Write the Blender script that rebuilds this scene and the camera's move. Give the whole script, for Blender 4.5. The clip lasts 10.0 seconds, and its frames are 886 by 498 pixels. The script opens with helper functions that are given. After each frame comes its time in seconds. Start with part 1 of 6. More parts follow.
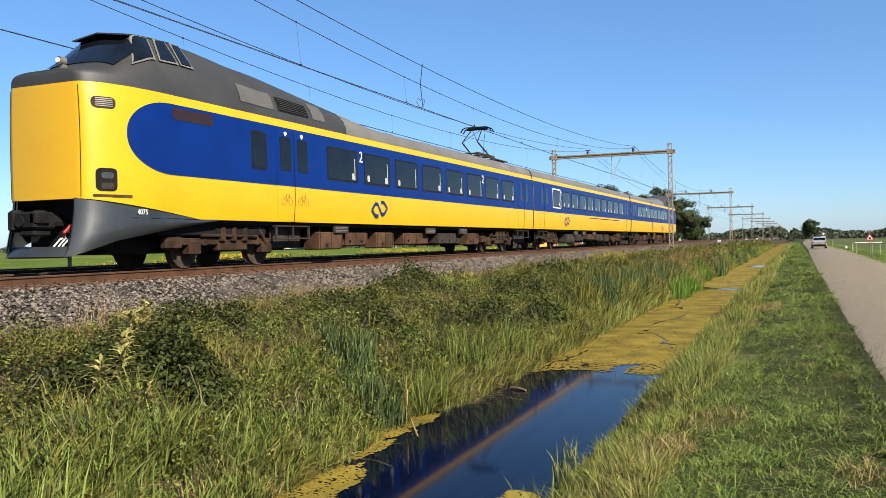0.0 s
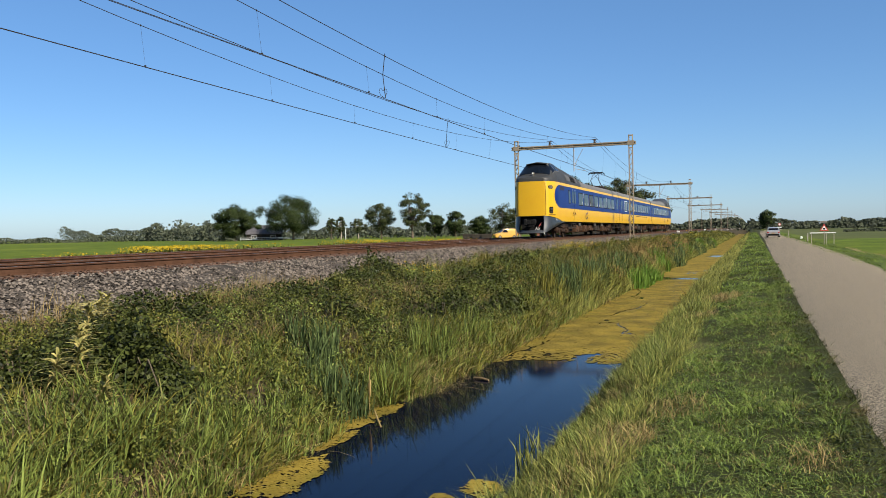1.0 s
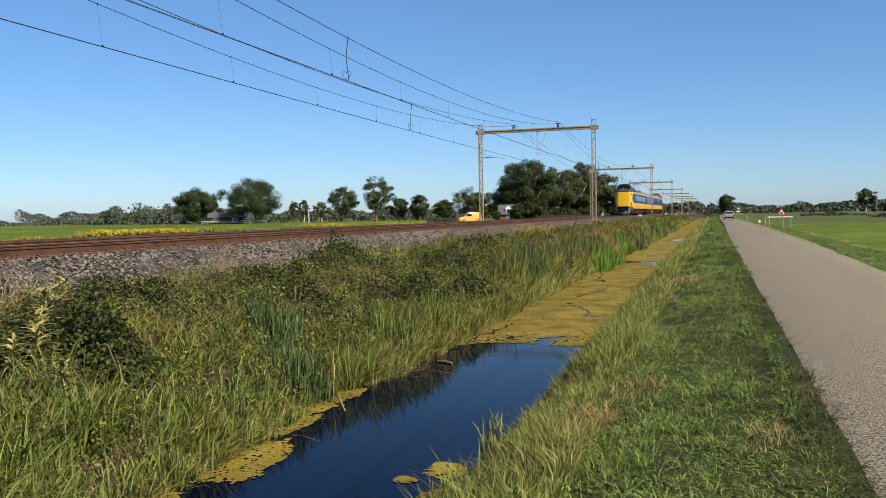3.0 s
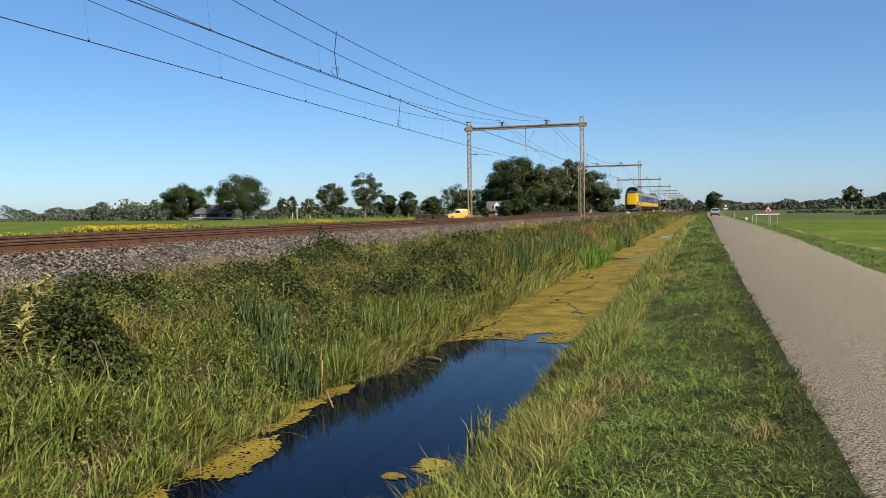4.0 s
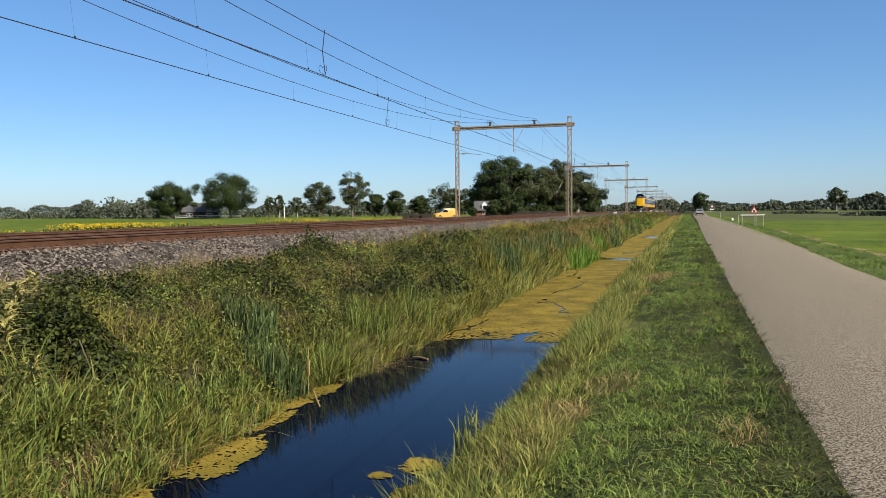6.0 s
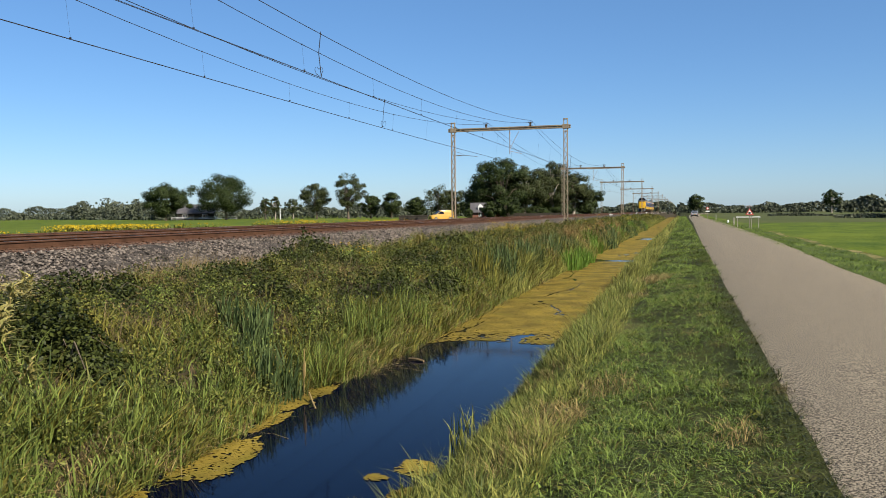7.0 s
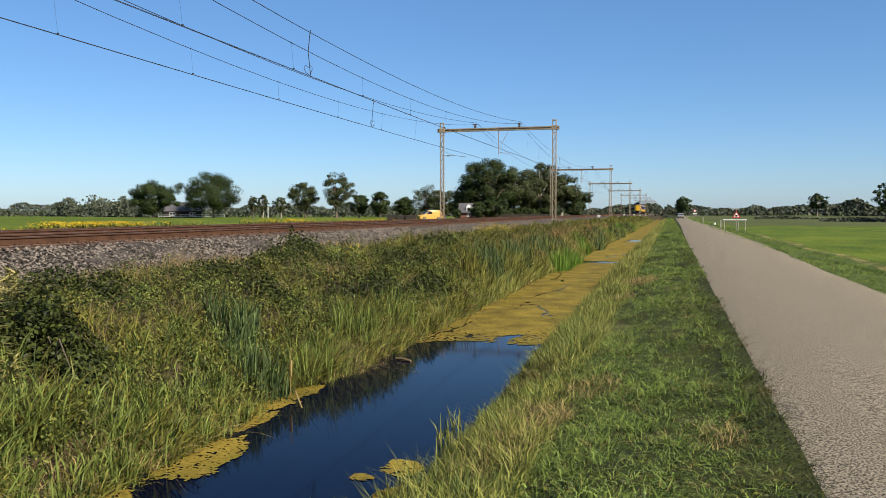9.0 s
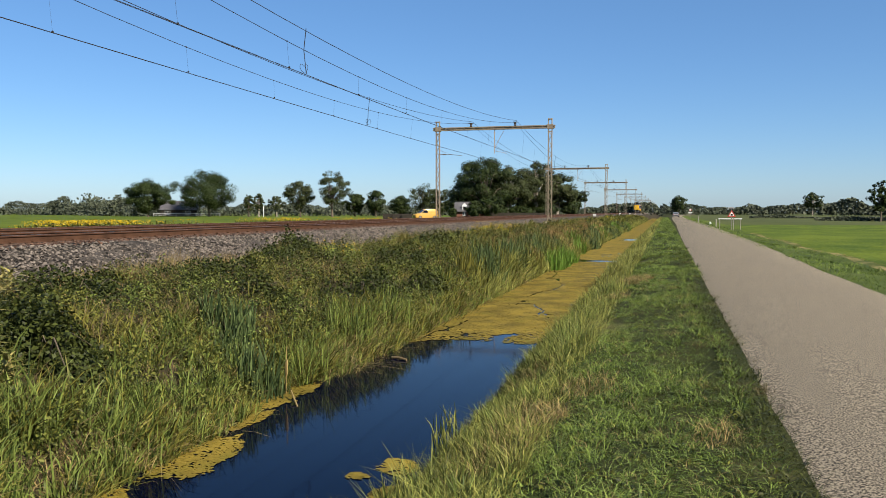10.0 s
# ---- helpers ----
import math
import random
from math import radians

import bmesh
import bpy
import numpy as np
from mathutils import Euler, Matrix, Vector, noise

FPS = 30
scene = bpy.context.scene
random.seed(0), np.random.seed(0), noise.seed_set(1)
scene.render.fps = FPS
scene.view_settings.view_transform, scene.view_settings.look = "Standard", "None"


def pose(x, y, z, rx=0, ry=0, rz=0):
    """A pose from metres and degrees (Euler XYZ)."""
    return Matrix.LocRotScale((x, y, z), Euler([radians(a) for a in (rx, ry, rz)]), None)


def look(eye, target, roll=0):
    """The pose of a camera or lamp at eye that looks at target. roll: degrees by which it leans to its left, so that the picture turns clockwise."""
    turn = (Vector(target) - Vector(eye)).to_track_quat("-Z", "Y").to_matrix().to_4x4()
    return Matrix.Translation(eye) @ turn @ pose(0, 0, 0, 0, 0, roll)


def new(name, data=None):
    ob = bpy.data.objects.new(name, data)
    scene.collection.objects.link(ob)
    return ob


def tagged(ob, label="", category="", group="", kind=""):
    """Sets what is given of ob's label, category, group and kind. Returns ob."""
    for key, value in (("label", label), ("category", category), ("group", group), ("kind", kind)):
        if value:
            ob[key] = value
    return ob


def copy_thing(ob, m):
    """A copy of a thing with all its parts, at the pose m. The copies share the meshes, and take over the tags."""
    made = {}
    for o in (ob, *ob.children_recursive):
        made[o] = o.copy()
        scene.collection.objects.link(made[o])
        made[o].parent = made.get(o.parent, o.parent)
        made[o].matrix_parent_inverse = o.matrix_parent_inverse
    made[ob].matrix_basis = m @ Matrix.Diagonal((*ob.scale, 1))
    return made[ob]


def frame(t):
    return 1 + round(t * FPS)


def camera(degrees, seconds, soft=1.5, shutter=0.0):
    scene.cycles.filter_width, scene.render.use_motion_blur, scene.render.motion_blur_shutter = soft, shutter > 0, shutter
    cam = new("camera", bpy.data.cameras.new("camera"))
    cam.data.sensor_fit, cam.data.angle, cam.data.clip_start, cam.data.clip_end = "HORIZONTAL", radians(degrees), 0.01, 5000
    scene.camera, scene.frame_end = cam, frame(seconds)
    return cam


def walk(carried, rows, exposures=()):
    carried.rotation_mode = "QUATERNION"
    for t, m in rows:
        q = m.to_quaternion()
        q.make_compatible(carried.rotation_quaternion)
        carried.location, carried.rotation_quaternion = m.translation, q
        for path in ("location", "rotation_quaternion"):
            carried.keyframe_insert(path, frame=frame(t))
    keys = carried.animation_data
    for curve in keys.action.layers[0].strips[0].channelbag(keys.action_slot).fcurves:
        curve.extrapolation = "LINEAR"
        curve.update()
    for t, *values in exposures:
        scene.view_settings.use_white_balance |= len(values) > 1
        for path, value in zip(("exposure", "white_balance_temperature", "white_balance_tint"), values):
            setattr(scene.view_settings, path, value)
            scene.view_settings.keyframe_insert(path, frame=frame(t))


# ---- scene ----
# World: y runs along the railway, x to the right of it, z = 0 is the road's surface. The camera stands still and is turned by hand.
EYE = 1.65
RAIL = 1.18      # top of the rails
WATER = -0.95
NEAR_TRACK, FAR_TRACK = -13.25, -17.35
cam = camera(56.0, 10.0, 0.7)
TURNS = [
    (0.0, 89.55, 1.01, 22.97),
    (0.5, 89.26, 1.03, 21.54),
    (1.0, 88.87, 1.07, 20.42),
    (1.5, 88.45, 1.04, 19.73),
    (2.0, 88.14, 1.02, 19.10),
    (2.5, 87.90, 1.02, 18.47),
    (4.0, 87.46, 0.88, 17.15),
    (4.5, 87.42, 0.82, 16.84),
    (5.0, 87.39, 0.75, 16.59),
    (5.5, 87.37, 0.67, 16.43),
    (7.0, 87.52, 0.57, 16.03),
    (7.5, 87.54, 0.48, 15.84),
    (8.0, 87.55, 0.35, 15.60),
    (8.5, 87.57, 0.20, 15.41),
    (9.0, 87.52, 0.04, 15.23),
    (9.5, 87.49, -0.01, 15.03),
    (10.0, 87.44, 0.00, 14.94),
]
STOPS, KELVIN, TINT = 1.10, 6350, 10
walk(cam, [(t, pose(0, 0, EYE, rx, ry, rz)) for t, rx, ry, rz in TURNS], [(t, STOPS + s, KELVIN, TINT) for t, s in ((0, 0.28), (0.5, 0.1), (1.0, 0.0), (10.0, 0.0))])

# ---- sky and sun ----
SUN_ELEVATION, SUN_AZIMUTH = 37.0, 120.0     # azimuth: degrees clockwise from the railway's heading
world = bpy.data.worlds.new("world")
scene.world = world
world.use_nodes = True
sky = world.node_tree.nodes.new("ShaderNodeTexSky")
sky.sky_type, sky.sun_disc = "NISHITA", False
sky.sun_elevation, sky.sun_rotation = radians(SUN_ELEVATION), radians(SUN_AZIMUTH)
sky.air_density, sky.dust_density, sky.ozone_density, sky.altitude = 0.82, 0.5, 5.2, 0.0
vivid = world.node_tree.nodes.new("ShaderNodeHueSaturation")
vivid.inputs["Saturation"].default_value = 1.12
world.node_tree.links.new(sky.outputs["Color"], vivid.inputs["Color"])
haze = world.node_tree.nodes.new("ShaderNodeMix")
haze.data_type = "RGBA"
haze.inputs["Factor"].default_value = 0.2
haze.inputs["B"].default_value = (2.1, 3.9, 6.6, 1)
world.node_tree.links.new(vivid.outputs["Color"], haze.inputs["A"])
world.node_tree.links.new(haze.outputs["Result"], world.node_tree.nodes["Background"].inputs["Color"])
world.node_tree.nodes["Background"].inputs["Strength"].default_value = 0.061
sun = new("sun", bpy.data.lights.new("sun", "SUN"))
sun.data.energy, sun.data.angle, sun.data.color = 5.0, radians(0.5), (1.0, 0.90, 0.74)
se, sa = radians(SUN_ELEVATION), radians(SUN_AZIMUTH)
sun.matrix_basis = look(Vector((math.sin(sa) * math.cos(se), math.cos(sa) * math.cos(se), math.sin(se))) * 60, (0, 0, 0))


# ---- materials ----
def surface(name, low, high, rough=0.8, metal=0.0, scale=8.0, fine=60.0, bump=0.2, depth=0.01, island=0.0, spot=None, coat=0.0, axis=(1, 1, 1), span=(0.42, 1.05)):
    """Two scales of noise between two colours, a fine bump, and for scattered stuff a shade of its own for every piece (island)."""
    m = bpy.data.materials.new(name)
    m.use_nodes = True
    nodes, links = m.node_tree.nodes, m.node_tree.links
    b = nodes["Principled BSDF"]
    geo = nodes.new("ShaderNodeNewGeometry")
    coords = nodes.new("ShaderNodeTexCoord")
    mapping = nodes.new("ShaderNodeMapping")
    mapping.inputs["Scale"].default_value = axis
    links.new(coords.outputs["Object"], mapping.inputs["Vector"])
    big, small = nodes.new("ShaderNodeTexNoise"), nodes.new("ShaderNodeTexNoise")
    for n, s, d in ((big, scale, 5.0), (small, fine, 3.0)):
        n.inputs["Scale"].default_value, n.inputs["Detail"].default_value = s, d
        links.new(mapping.outputs["Vector"], n.inputs["Vector"])
    mixer = nodes.new("ShaderNodeMath")
    mixer.operation = "MULTIPLY_ADD"
    links.new(small.outputs["Fac"], mixer.inputs[0])
    mixer.inputs[1].default_value = 0.5
    links.new(big.outputs["Fac"], mixer.inputs[2])
    fac = mixer.outputs[0]
    if island:
        add = nodes.new("ShaderNodeMath")
        add.operation = "MULTIPLY_ADD"
        links.new(geo.outputs["Random Per Island"], add.inputs[0])
        add.inputs[1].default_value = island
        links.new(fac, add.inputs[2])
        fac = add.outputs[0]
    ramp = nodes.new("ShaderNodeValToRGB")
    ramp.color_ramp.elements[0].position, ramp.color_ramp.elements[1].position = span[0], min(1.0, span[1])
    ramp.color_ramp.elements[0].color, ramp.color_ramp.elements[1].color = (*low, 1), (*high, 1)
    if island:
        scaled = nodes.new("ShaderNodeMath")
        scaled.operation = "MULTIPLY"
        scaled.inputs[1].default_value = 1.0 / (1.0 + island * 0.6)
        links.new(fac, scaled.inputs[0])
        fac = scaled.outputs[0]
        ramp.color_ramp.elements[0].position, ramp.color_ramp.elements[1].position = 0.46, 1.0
    links.new(fac, ramp.inputs["Fac"])
    color = ramp.outputs["Color"]
    if spot:                      # (colour, scale, threshold): patches with a soft border
        patch = nodes.new("ShaderNodeTexNoise")
        patch.inputs["Scale"].default_value, patch.inputs["Detail"].default_value = spot[1], 4.0
        links.new(mapping.outputs["Vector"], patch.inputs["Vector"])
        edge = nodes.new("ShaderNodeMapRange")
        edge.inputs["From Min"].default_value, edge.inputs["From Max"].default_value = spot[2], spot[2] + 0.14
        links.new(patch.outputs["Fac"], edge.inputs["Value"])
        mix = nodes.new("ShaderNodeMix")
        mix.data_type = "RGBA"
        links.new(edge.outputs["Result"], mix.inputs["Factor"])
        links.new(color, mix.inputs["A"])
        mix.inputs["B"].default_value = (*spot[0], 1)
        color = mix.outputs["Result"]
    links.new(color, b.inputs["Base Color"])
    b.inputs["Roughness"].default_value, b.inputs["Metallic"].default_value = rough, metal
    b.inputs["Coat Weight"].default_value = coat
    b.inputs["Specular IOR Level"].default_value = 0.12 if rough > 0.8 else 0.5
    b.inputs["Coat Roughness"].default_value = 0.08
    if bump:
        bp = nodes.new("ShaderNodeBump")
        bp.inputs["Strength"].default_value, bp.inputs["Distance"].default_value = bump, depth
        links.new(small.outputs["Fac"], bp.inputs["Height"])
        links.new(bp.outputs["Normal"], b.inputs["Normal"])
    return m


def leafy(name, low, high, scale=0.7, island=0.8, rough=0.5, dry=None, sheer=0.1):
    """A leaf or blade: shade by piece and by patch of ground, some light passing through."""
    m = surface(name, low, high, rough, 0, scale * 7, 24.0, 0, 0, island, dry)
    nodes, links = m.node_tree.nodes, m.node_tree.links
    b = nodes["Principled BSDF"]
    b.inputs["Specular IOR Level"].default_value = 0.1
    glow = nodes.new("ShaderNodeBsdfTranslucent")
    links.new(b.inputs["Base Color"].links[0].from_socket, glow.inputs["Color"])
    mix = nodes.new("ShaderNodeMixShader")
    mix.inputs["Fac"].default_value = sheer
    links.new(b.outputs["BSDF"], mix.inputs[1])
    links.new(glow.outputs["BSDF"], mix.inputs[2])
    links.new(mix.outputs["Shader"], nodes["Material Output"].inputs["Surface"])
    return m


# Soil and turf colours darkened to stand for the shade between tufts.
SOIL = surface("bank_soil", (0.00735, 0.006431, 0.003216), (0.05206, 0.04043, 0.0196), 0.95, 0, 1.5, 30, 0.6, 0.03)
TURF = surface("turf", (0.01, 0.015, 0.003), (0.034, 0.037, 0.008), 0.95, 0, 0.9, 40, 0.8, 0.04, 0, ((0.10, 0.088, 0.034), 0.5, 0.58))
LANE_SIDE = surface("roadside_turf", (0.022, 0.038, 0.006), (0.070, 0.092, 0.018), 0.95, 0, 0.5, 25, 0.8, 0.04, 0, ((0.11, 0.10, 0.035), 0.35, 0.6))
MEADOW = surface("meadow", (0.028, 0.053, 0.003), (0.09, 0.116, 0.007), 0.95, 0, 0.35, 5.0, 0.8, 0.06, 0, ((0.120, 0.140, 0.014), 0.05, 0.54), axis=(1, 0.35, 1), span=(0.5, 0.98))
STRAW_EDGE = surface("mown_straw_edge", (0.050, 0.062, 0.012), (0.250, 0.195, 0.085), 0.95, 0, 0.6, 9, 0.6, 0.03, span=(0.66, 0.96))
PASTURE = surface("rough_pasture", (0.032, 0.042, 0.01), (0.072, 0.08, 0.023), 0.95, 0, 0.04, 0.9, 0.4, 0.05, axis=(1, 0.5, 1))
ASPHALT = surface("road_chippings", (0.02, 0.0172, 0.0128), (0.3, 0.252, 0.181), 0.9, 0, 62.0, 150, 0.8, 0.008, 0, None, span=(0.65, 0.87))
BALLAST = surface("ballast", (0.012, 0.0105, 0.009), (0.07, 0.06, 0.052), 0.95, 0, 2.0, 18, 1.0, 0.06)
RUST_BALLAST = surface("rust_dusted_ballast", (0.022, 0.0135, 0.0095), (0.075, 0.043, 0.029), 0.95, 0, 2.0, 22, 1.0, 0.05)
STONE = surface("ballast_stone", (0.007, 0.006, 0.005), (0.16, 0.134, 0.112), 0.9, 0, 3.0, 40, 0.4, 0.01, 1.0)
RUST_STONE = surface("rust_dusted_stone", (0.022, 0.013, 0.009), (0.105, 0.06, 0.04), 0.9, 0, 3.0, 40, 0.4, 0.01, 0.8)
RAIL_SIDE = surface("rusty_rail", (0.03, 0.015, 0.009), (0.085, 0.042, 0.024), 0.85, 0.2, 3, 50, 0.3, 0.003)
RAIL_HEAD = surface("polished_rail_head", (0.2297, 0.1991, 0.1837), (0.3216, 0.2909, 0.268), 0.35, 0.9, 3, 50, 0.05, 0.001)
CONCRETE = surface("concrete", (0.1914, 0.1684, 0.1455), (0.3216, 0.2909, 0.2526), 0.9, 0, 3, 50, 0.4, 0.005)
PORTAL = surface("weathered_steel_paint", (0.1148, 0.08809, 0.05972), (0.245, 0.1991, 0.1378), 0.7, 0.15, 2.5, 40, 0.25, 0.004, 0, ((0.165, 0.115, 0.075), 1.5, 0.56))
SLEEPER = surface("rust_dusted_concrete", (0.045, 0.030, 0.022), (0.110, 0.075, 0.055), 0.9, 0, 3, 50, 0.4, 0.005)
WIRE = surface("tarnished_copper_wire", (0.012, 0.012, 0.014), (0.03, 0.028, 0.028), 0.85, 0.0, 2, 40, 0, 0)
CERAMIC = surface("dark_insulator", (0.02297, 0.01914, 0.01914), (0.06125, 0.04594, 0.03828), 0.3, 0, 6, 60, 0, 0)
WEED = surface("duckweed", (0.04, 0.033, 0.006), (0.225, 0.162, 0.024), 0.9, 0, 1.3, 30, 0.5, 0.01, 0, ((0.13, 0.105, 0.014), 1.4, 0.55))
YELLOW = surface("yellow_train_paint", (0.44, 0.238, 0.0), (0.47, 0.275, 0.001), 0.38, 0, 1.2, 9, 0.0, 0.0, coat=0.08)
BLUE = surface("blue_train_paint", (0, 0.0095, 0.08), (0, 0.0145, 0.115), 0.42, 0, 1.2, 9, 0.0, 0.0, coat=0.04)
ROOF_GREY = surface("grey_roof_paint", (0.01072, 0.01111, 0.01111), (0.02756, 0.0268, 0.0245), 0.6, 0, 0.9, 14, 0.1, 0.003)
ROOF_LIGHT = surface("dusty_grey_roof_panel", (0.06508, 0.06278, 0.05742), (0.1225, 0.1148, 0.09953), 0.6, 0, 0.9, 14, 0.1, 0.003)
SKIRT_GREY = surface("dark_grey_skirt_paint", (0.0085, 0.011, 0.0135), (0.023, 0.026, 0.029), 0.42, 0, 1.5, 20, 0.1, 0.003, coat=0.2)
BLACK = surface("black_rubber", (0.003, 0.003, 0.003), (0.010, 0.010, 0.010), 0.85, 0, 4, 30, 0.1, 0.002)
UNDER = surface("brake_dust_brown", (0.008, 0.0045, 0.003), (0.078, 0.042, 0.024), 0.85, 0, 2.2, 18, 0.4, 0.01)
BOGIE = surface("dark_brown_bogie", (0.004, 0.0028, 0.002), (0.046, 0.026, 0.016), 0.85, 0, 3.0, 18, 0.4, 0.01)
UNDER_DARK = surface("grimy_underframe", (0.009187, 0.007656, 0.00689), (0.03828, 0.03062, 0.02526), 0.85, 0, 2.2, 18, 0.4, 0.01)
STEEL = surface("worn_steel", (0.1072, 0.09187, 0.07656), (0.245, 0.222, 0.1914), 0.5, 0.6, 4, 40, 0.2, 0.003)
WHITE = surface("white_paint", (0.4747, 0.4747, 0.4594), (0.6125, 0.6125, 0.5972), 0.55, 0, 2, 30, 0.05, 0.002)
RED = surface("red_paint", (0.3062, 0.02297, 0.01531), (0.4211, 0.04594, 0.0268), 0.5, 0, 2, 30, 0.05, 0.002)
RED_LENS = surface("dark_red_display", (0.007656, 0.001531, 0.001531), (0.01684, 0.003828, 0.003062), 0.5, 0, 6, 40, 0, 0)
ROOF_PANEL = surface("dusty_roof_panel", (0.036, 0.035, 0.033), (0.075, 0.071, 0.064), 0.6, 0, 0.9, 14, 0.1, 0.003)
GLASS = surface("dark_tinted_glass", (0.0015, 0.0022, 0.0035), (0.005, 0.0065, 0.0095), 0.06, 0, 2, 9, 0, 0)
BLUE.node_tree.nodes["Principled BSDF"].inputs["Specular IOR Level"].default_value = 0.2
GLASS.node_tree.nodes["Principled BSDF"].inputs["Specular IOR Level"].default_value = 0.3
SEAT = surface("pale_seat_cloth", (0.14, 0.14, 0.14), (0.34, 0.34, 0.33), 0.8, 0, 4, 30, 0, 0)
CAR_PAINT = surface("silver_car_paint", (0.2297, 0.2373, 0.245), (0.3369, 0.3445, 0.3522), 0.3, 0.4, 2, 20, 0, 0, coat=0.6)
VAN_PAINT = surface("yellow_van_paint", (0.33, 0.165, 0.004), (0.38, 0.2, 0.006), 0.55, 0, 2, 20, 0, 0, coat=0.05)
TAIL_LAMP = surface("red_lamp_lens", (0.268, 0.007656, 0.007656), (0.3828, 0.01531, 0.01148), 0.15, 0, 2, 20, 0, 0)
SLATE = surface("dark_roof_tiles", (0.03445, 0.03216, 0.03445), (0.07656, 0.07273, 0.07656), 0.8, 0, 1, 12, 0.4, 0.02)
BRICK = surface("red_brick_wall", (0.1072, 0.04594, 0.03445), (0.1991, 0.09187, 0.06508), 0.9, 0, 1, 14, 0.4, 0.02)
DARK_WOOD = surface("dark_stained_boards", (0.01531, 0.01378, 0.01148), (0.04594, 0.03828, 0.03062), 0.85, 0, 2, 20, 0.3, 0.01)
GREY_WOOD = surface("weathered_grey_wood", (0.1914, 0.1684, 0.1378), (0.3445, 0.3139, 0.2756), 0.85, 0, 2, 20, 0.3, 0.01)
BARK = surface("tree_bark", (0.03828, 0.03062, 0.02297), (0.1302, 0.1034, 0.07656), 0.95, 0, 1.5, 12, 0.8, 0.04, axis=(1, 1, 0.3))
PALE_BARK = surface("pale_birch_bark", (0.1684, 0.1302, 0.09953), (0.3981, 0.3445, 0.2909), 0.9, 0, 1.2, 10, 0.5, 0.03, axis=(1, 1, 2.5))
# Grass, herb and bramble lows sunk near black, in place of shade among blades.
LUSH = leafy("lush_waterside_grass", (0.007, 0.017, 0.004), (0.158, 0.196, 0.044), 0.8)
WHEEL = surface("dusty_wheel_steel", (0.01378, 0.009953, 0.007656), (0.06508, 0.049, 0.03675), 0.85, 0.1, 4, 40, 0.2, 0.003)
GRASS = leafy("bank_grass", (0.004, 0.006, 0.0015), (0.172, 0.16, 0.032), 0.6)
VERGE_GRASS = leafy("verge_grass", (0.006, 0.016, 0.003), (0.168, 0.225, 0.046), 0.55, dry=((0.19, 0.17, 0.05), 0.55, 0.62))
TALL_GRASS = leafy("tall_waterside_grass", (0.013, 0.021, 0.004), (0.24, 0.24, 0.06), 0.5, dry=((0.22, 0.185, 0.07), 0.5, 0.63))
TRODDEN = leafy("road_edge_grass", (0.005, 0.009, 0.003), (0.066, 0.074, 0.019), 0.6, dry=((0.08, 0.06, 0.027), 0.7, 0.56))
DRY = leafy("dry_stalks", (0.085, 0.058, 0.022), (0.31, 0.235, 0.098), 0.8, sheer=0.2)
REED = leafy("reed_blades", (0.006, 0.014, 0.005), (0.09, 0.122, 0.042), 0.8)
BRIGHT_REED = leafy("bright_reed_blades", (0.0408, 0.0884, 0.00952), (0.1088, 0.17, 0.0272), 0.8)
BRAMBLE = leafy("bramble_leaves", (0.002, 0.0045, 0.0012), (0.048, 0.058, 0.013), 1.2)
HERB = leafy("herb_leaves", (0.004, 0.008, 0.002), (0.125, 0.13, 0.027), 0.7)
PALE_LEAF = leafy("pale_willowherb_leaves", (0.0816, 0.0884, 0.0204), (0.2992, 0.2516, 0.0884), 1.2)
WITHERED = leafy("withered_stems", (0.03808, 0.02611, 0.01414), (0.1469, 0.1071, 0.05814), 0.8, sheer=0.1)
RUSSET = leafy("russet_seed_heads", (0.1011, 0.06141, 0.02529), (0.2456, 0.159, 0.06502), 1.0, sheer=0.2)
PETAL = leafy("yellow_petals", (0.2785, 0.179, 0.005304), (0.4111, 0.2917, 0.01326), 1.0, sheer=0.2)
PALE_PETAL = leafy("white_petals", (0.374, 0.374, 0.34), (0.544, 0.544, 0.51), 1.0, sheer=0.2)
OAK = leafy("oak_leaves", (0.004, 0.009, 0.0025), (0.036, 0.05, 0.013), 0.16)
BIRCH = leafy("birch_leaves", (0.008, 0.013, 0.004), (0.055, 0.064, 0.022), 0.16)
# Paler, bluish leaf colour with the distance haze mixed in.
HAZED_LEAF = leafy("hazed_wood_leaves", (0.032, 0.039, 0.028), (0.076, 0.086, 0.054), 0.05)
WATER_MAT = bpy.data.materials.new("ditch_water")
WATER_MAT.use_nodes = True
_w = WATER_MAT.node_tree.nodes["Principled BSDF"]
_w.inputs["Base Color"].default_value, _w.inputs["Roughness"].default_value, _w.inputs["IOR"].default_value = (0.0, 0.001, 0.008, 1), 0.055, 1.25
_w.inputs["Specular IOR Level"].default_value = 0.25
_wn, _wb = WATER_MAT.node_tree.nodes.new("ShaderNodeTexNoise"), WATER_MAT.node_tree.nodes.new("ShaderNodeBump")
_wn.inputs["Scale"].default_value, _wb.inputs["Strength"].default_value, _wb.inputs["Distance"].default_value = 4.0, 0.2, 0.01
WATER_MAT.node_tree.links.new(_wn.outputs["Fac"], _wb.inputs["Height"])
WATER_MAT.node_tree.links.new(_wb.outputs["Normal"], _w.inputs["Normal"])


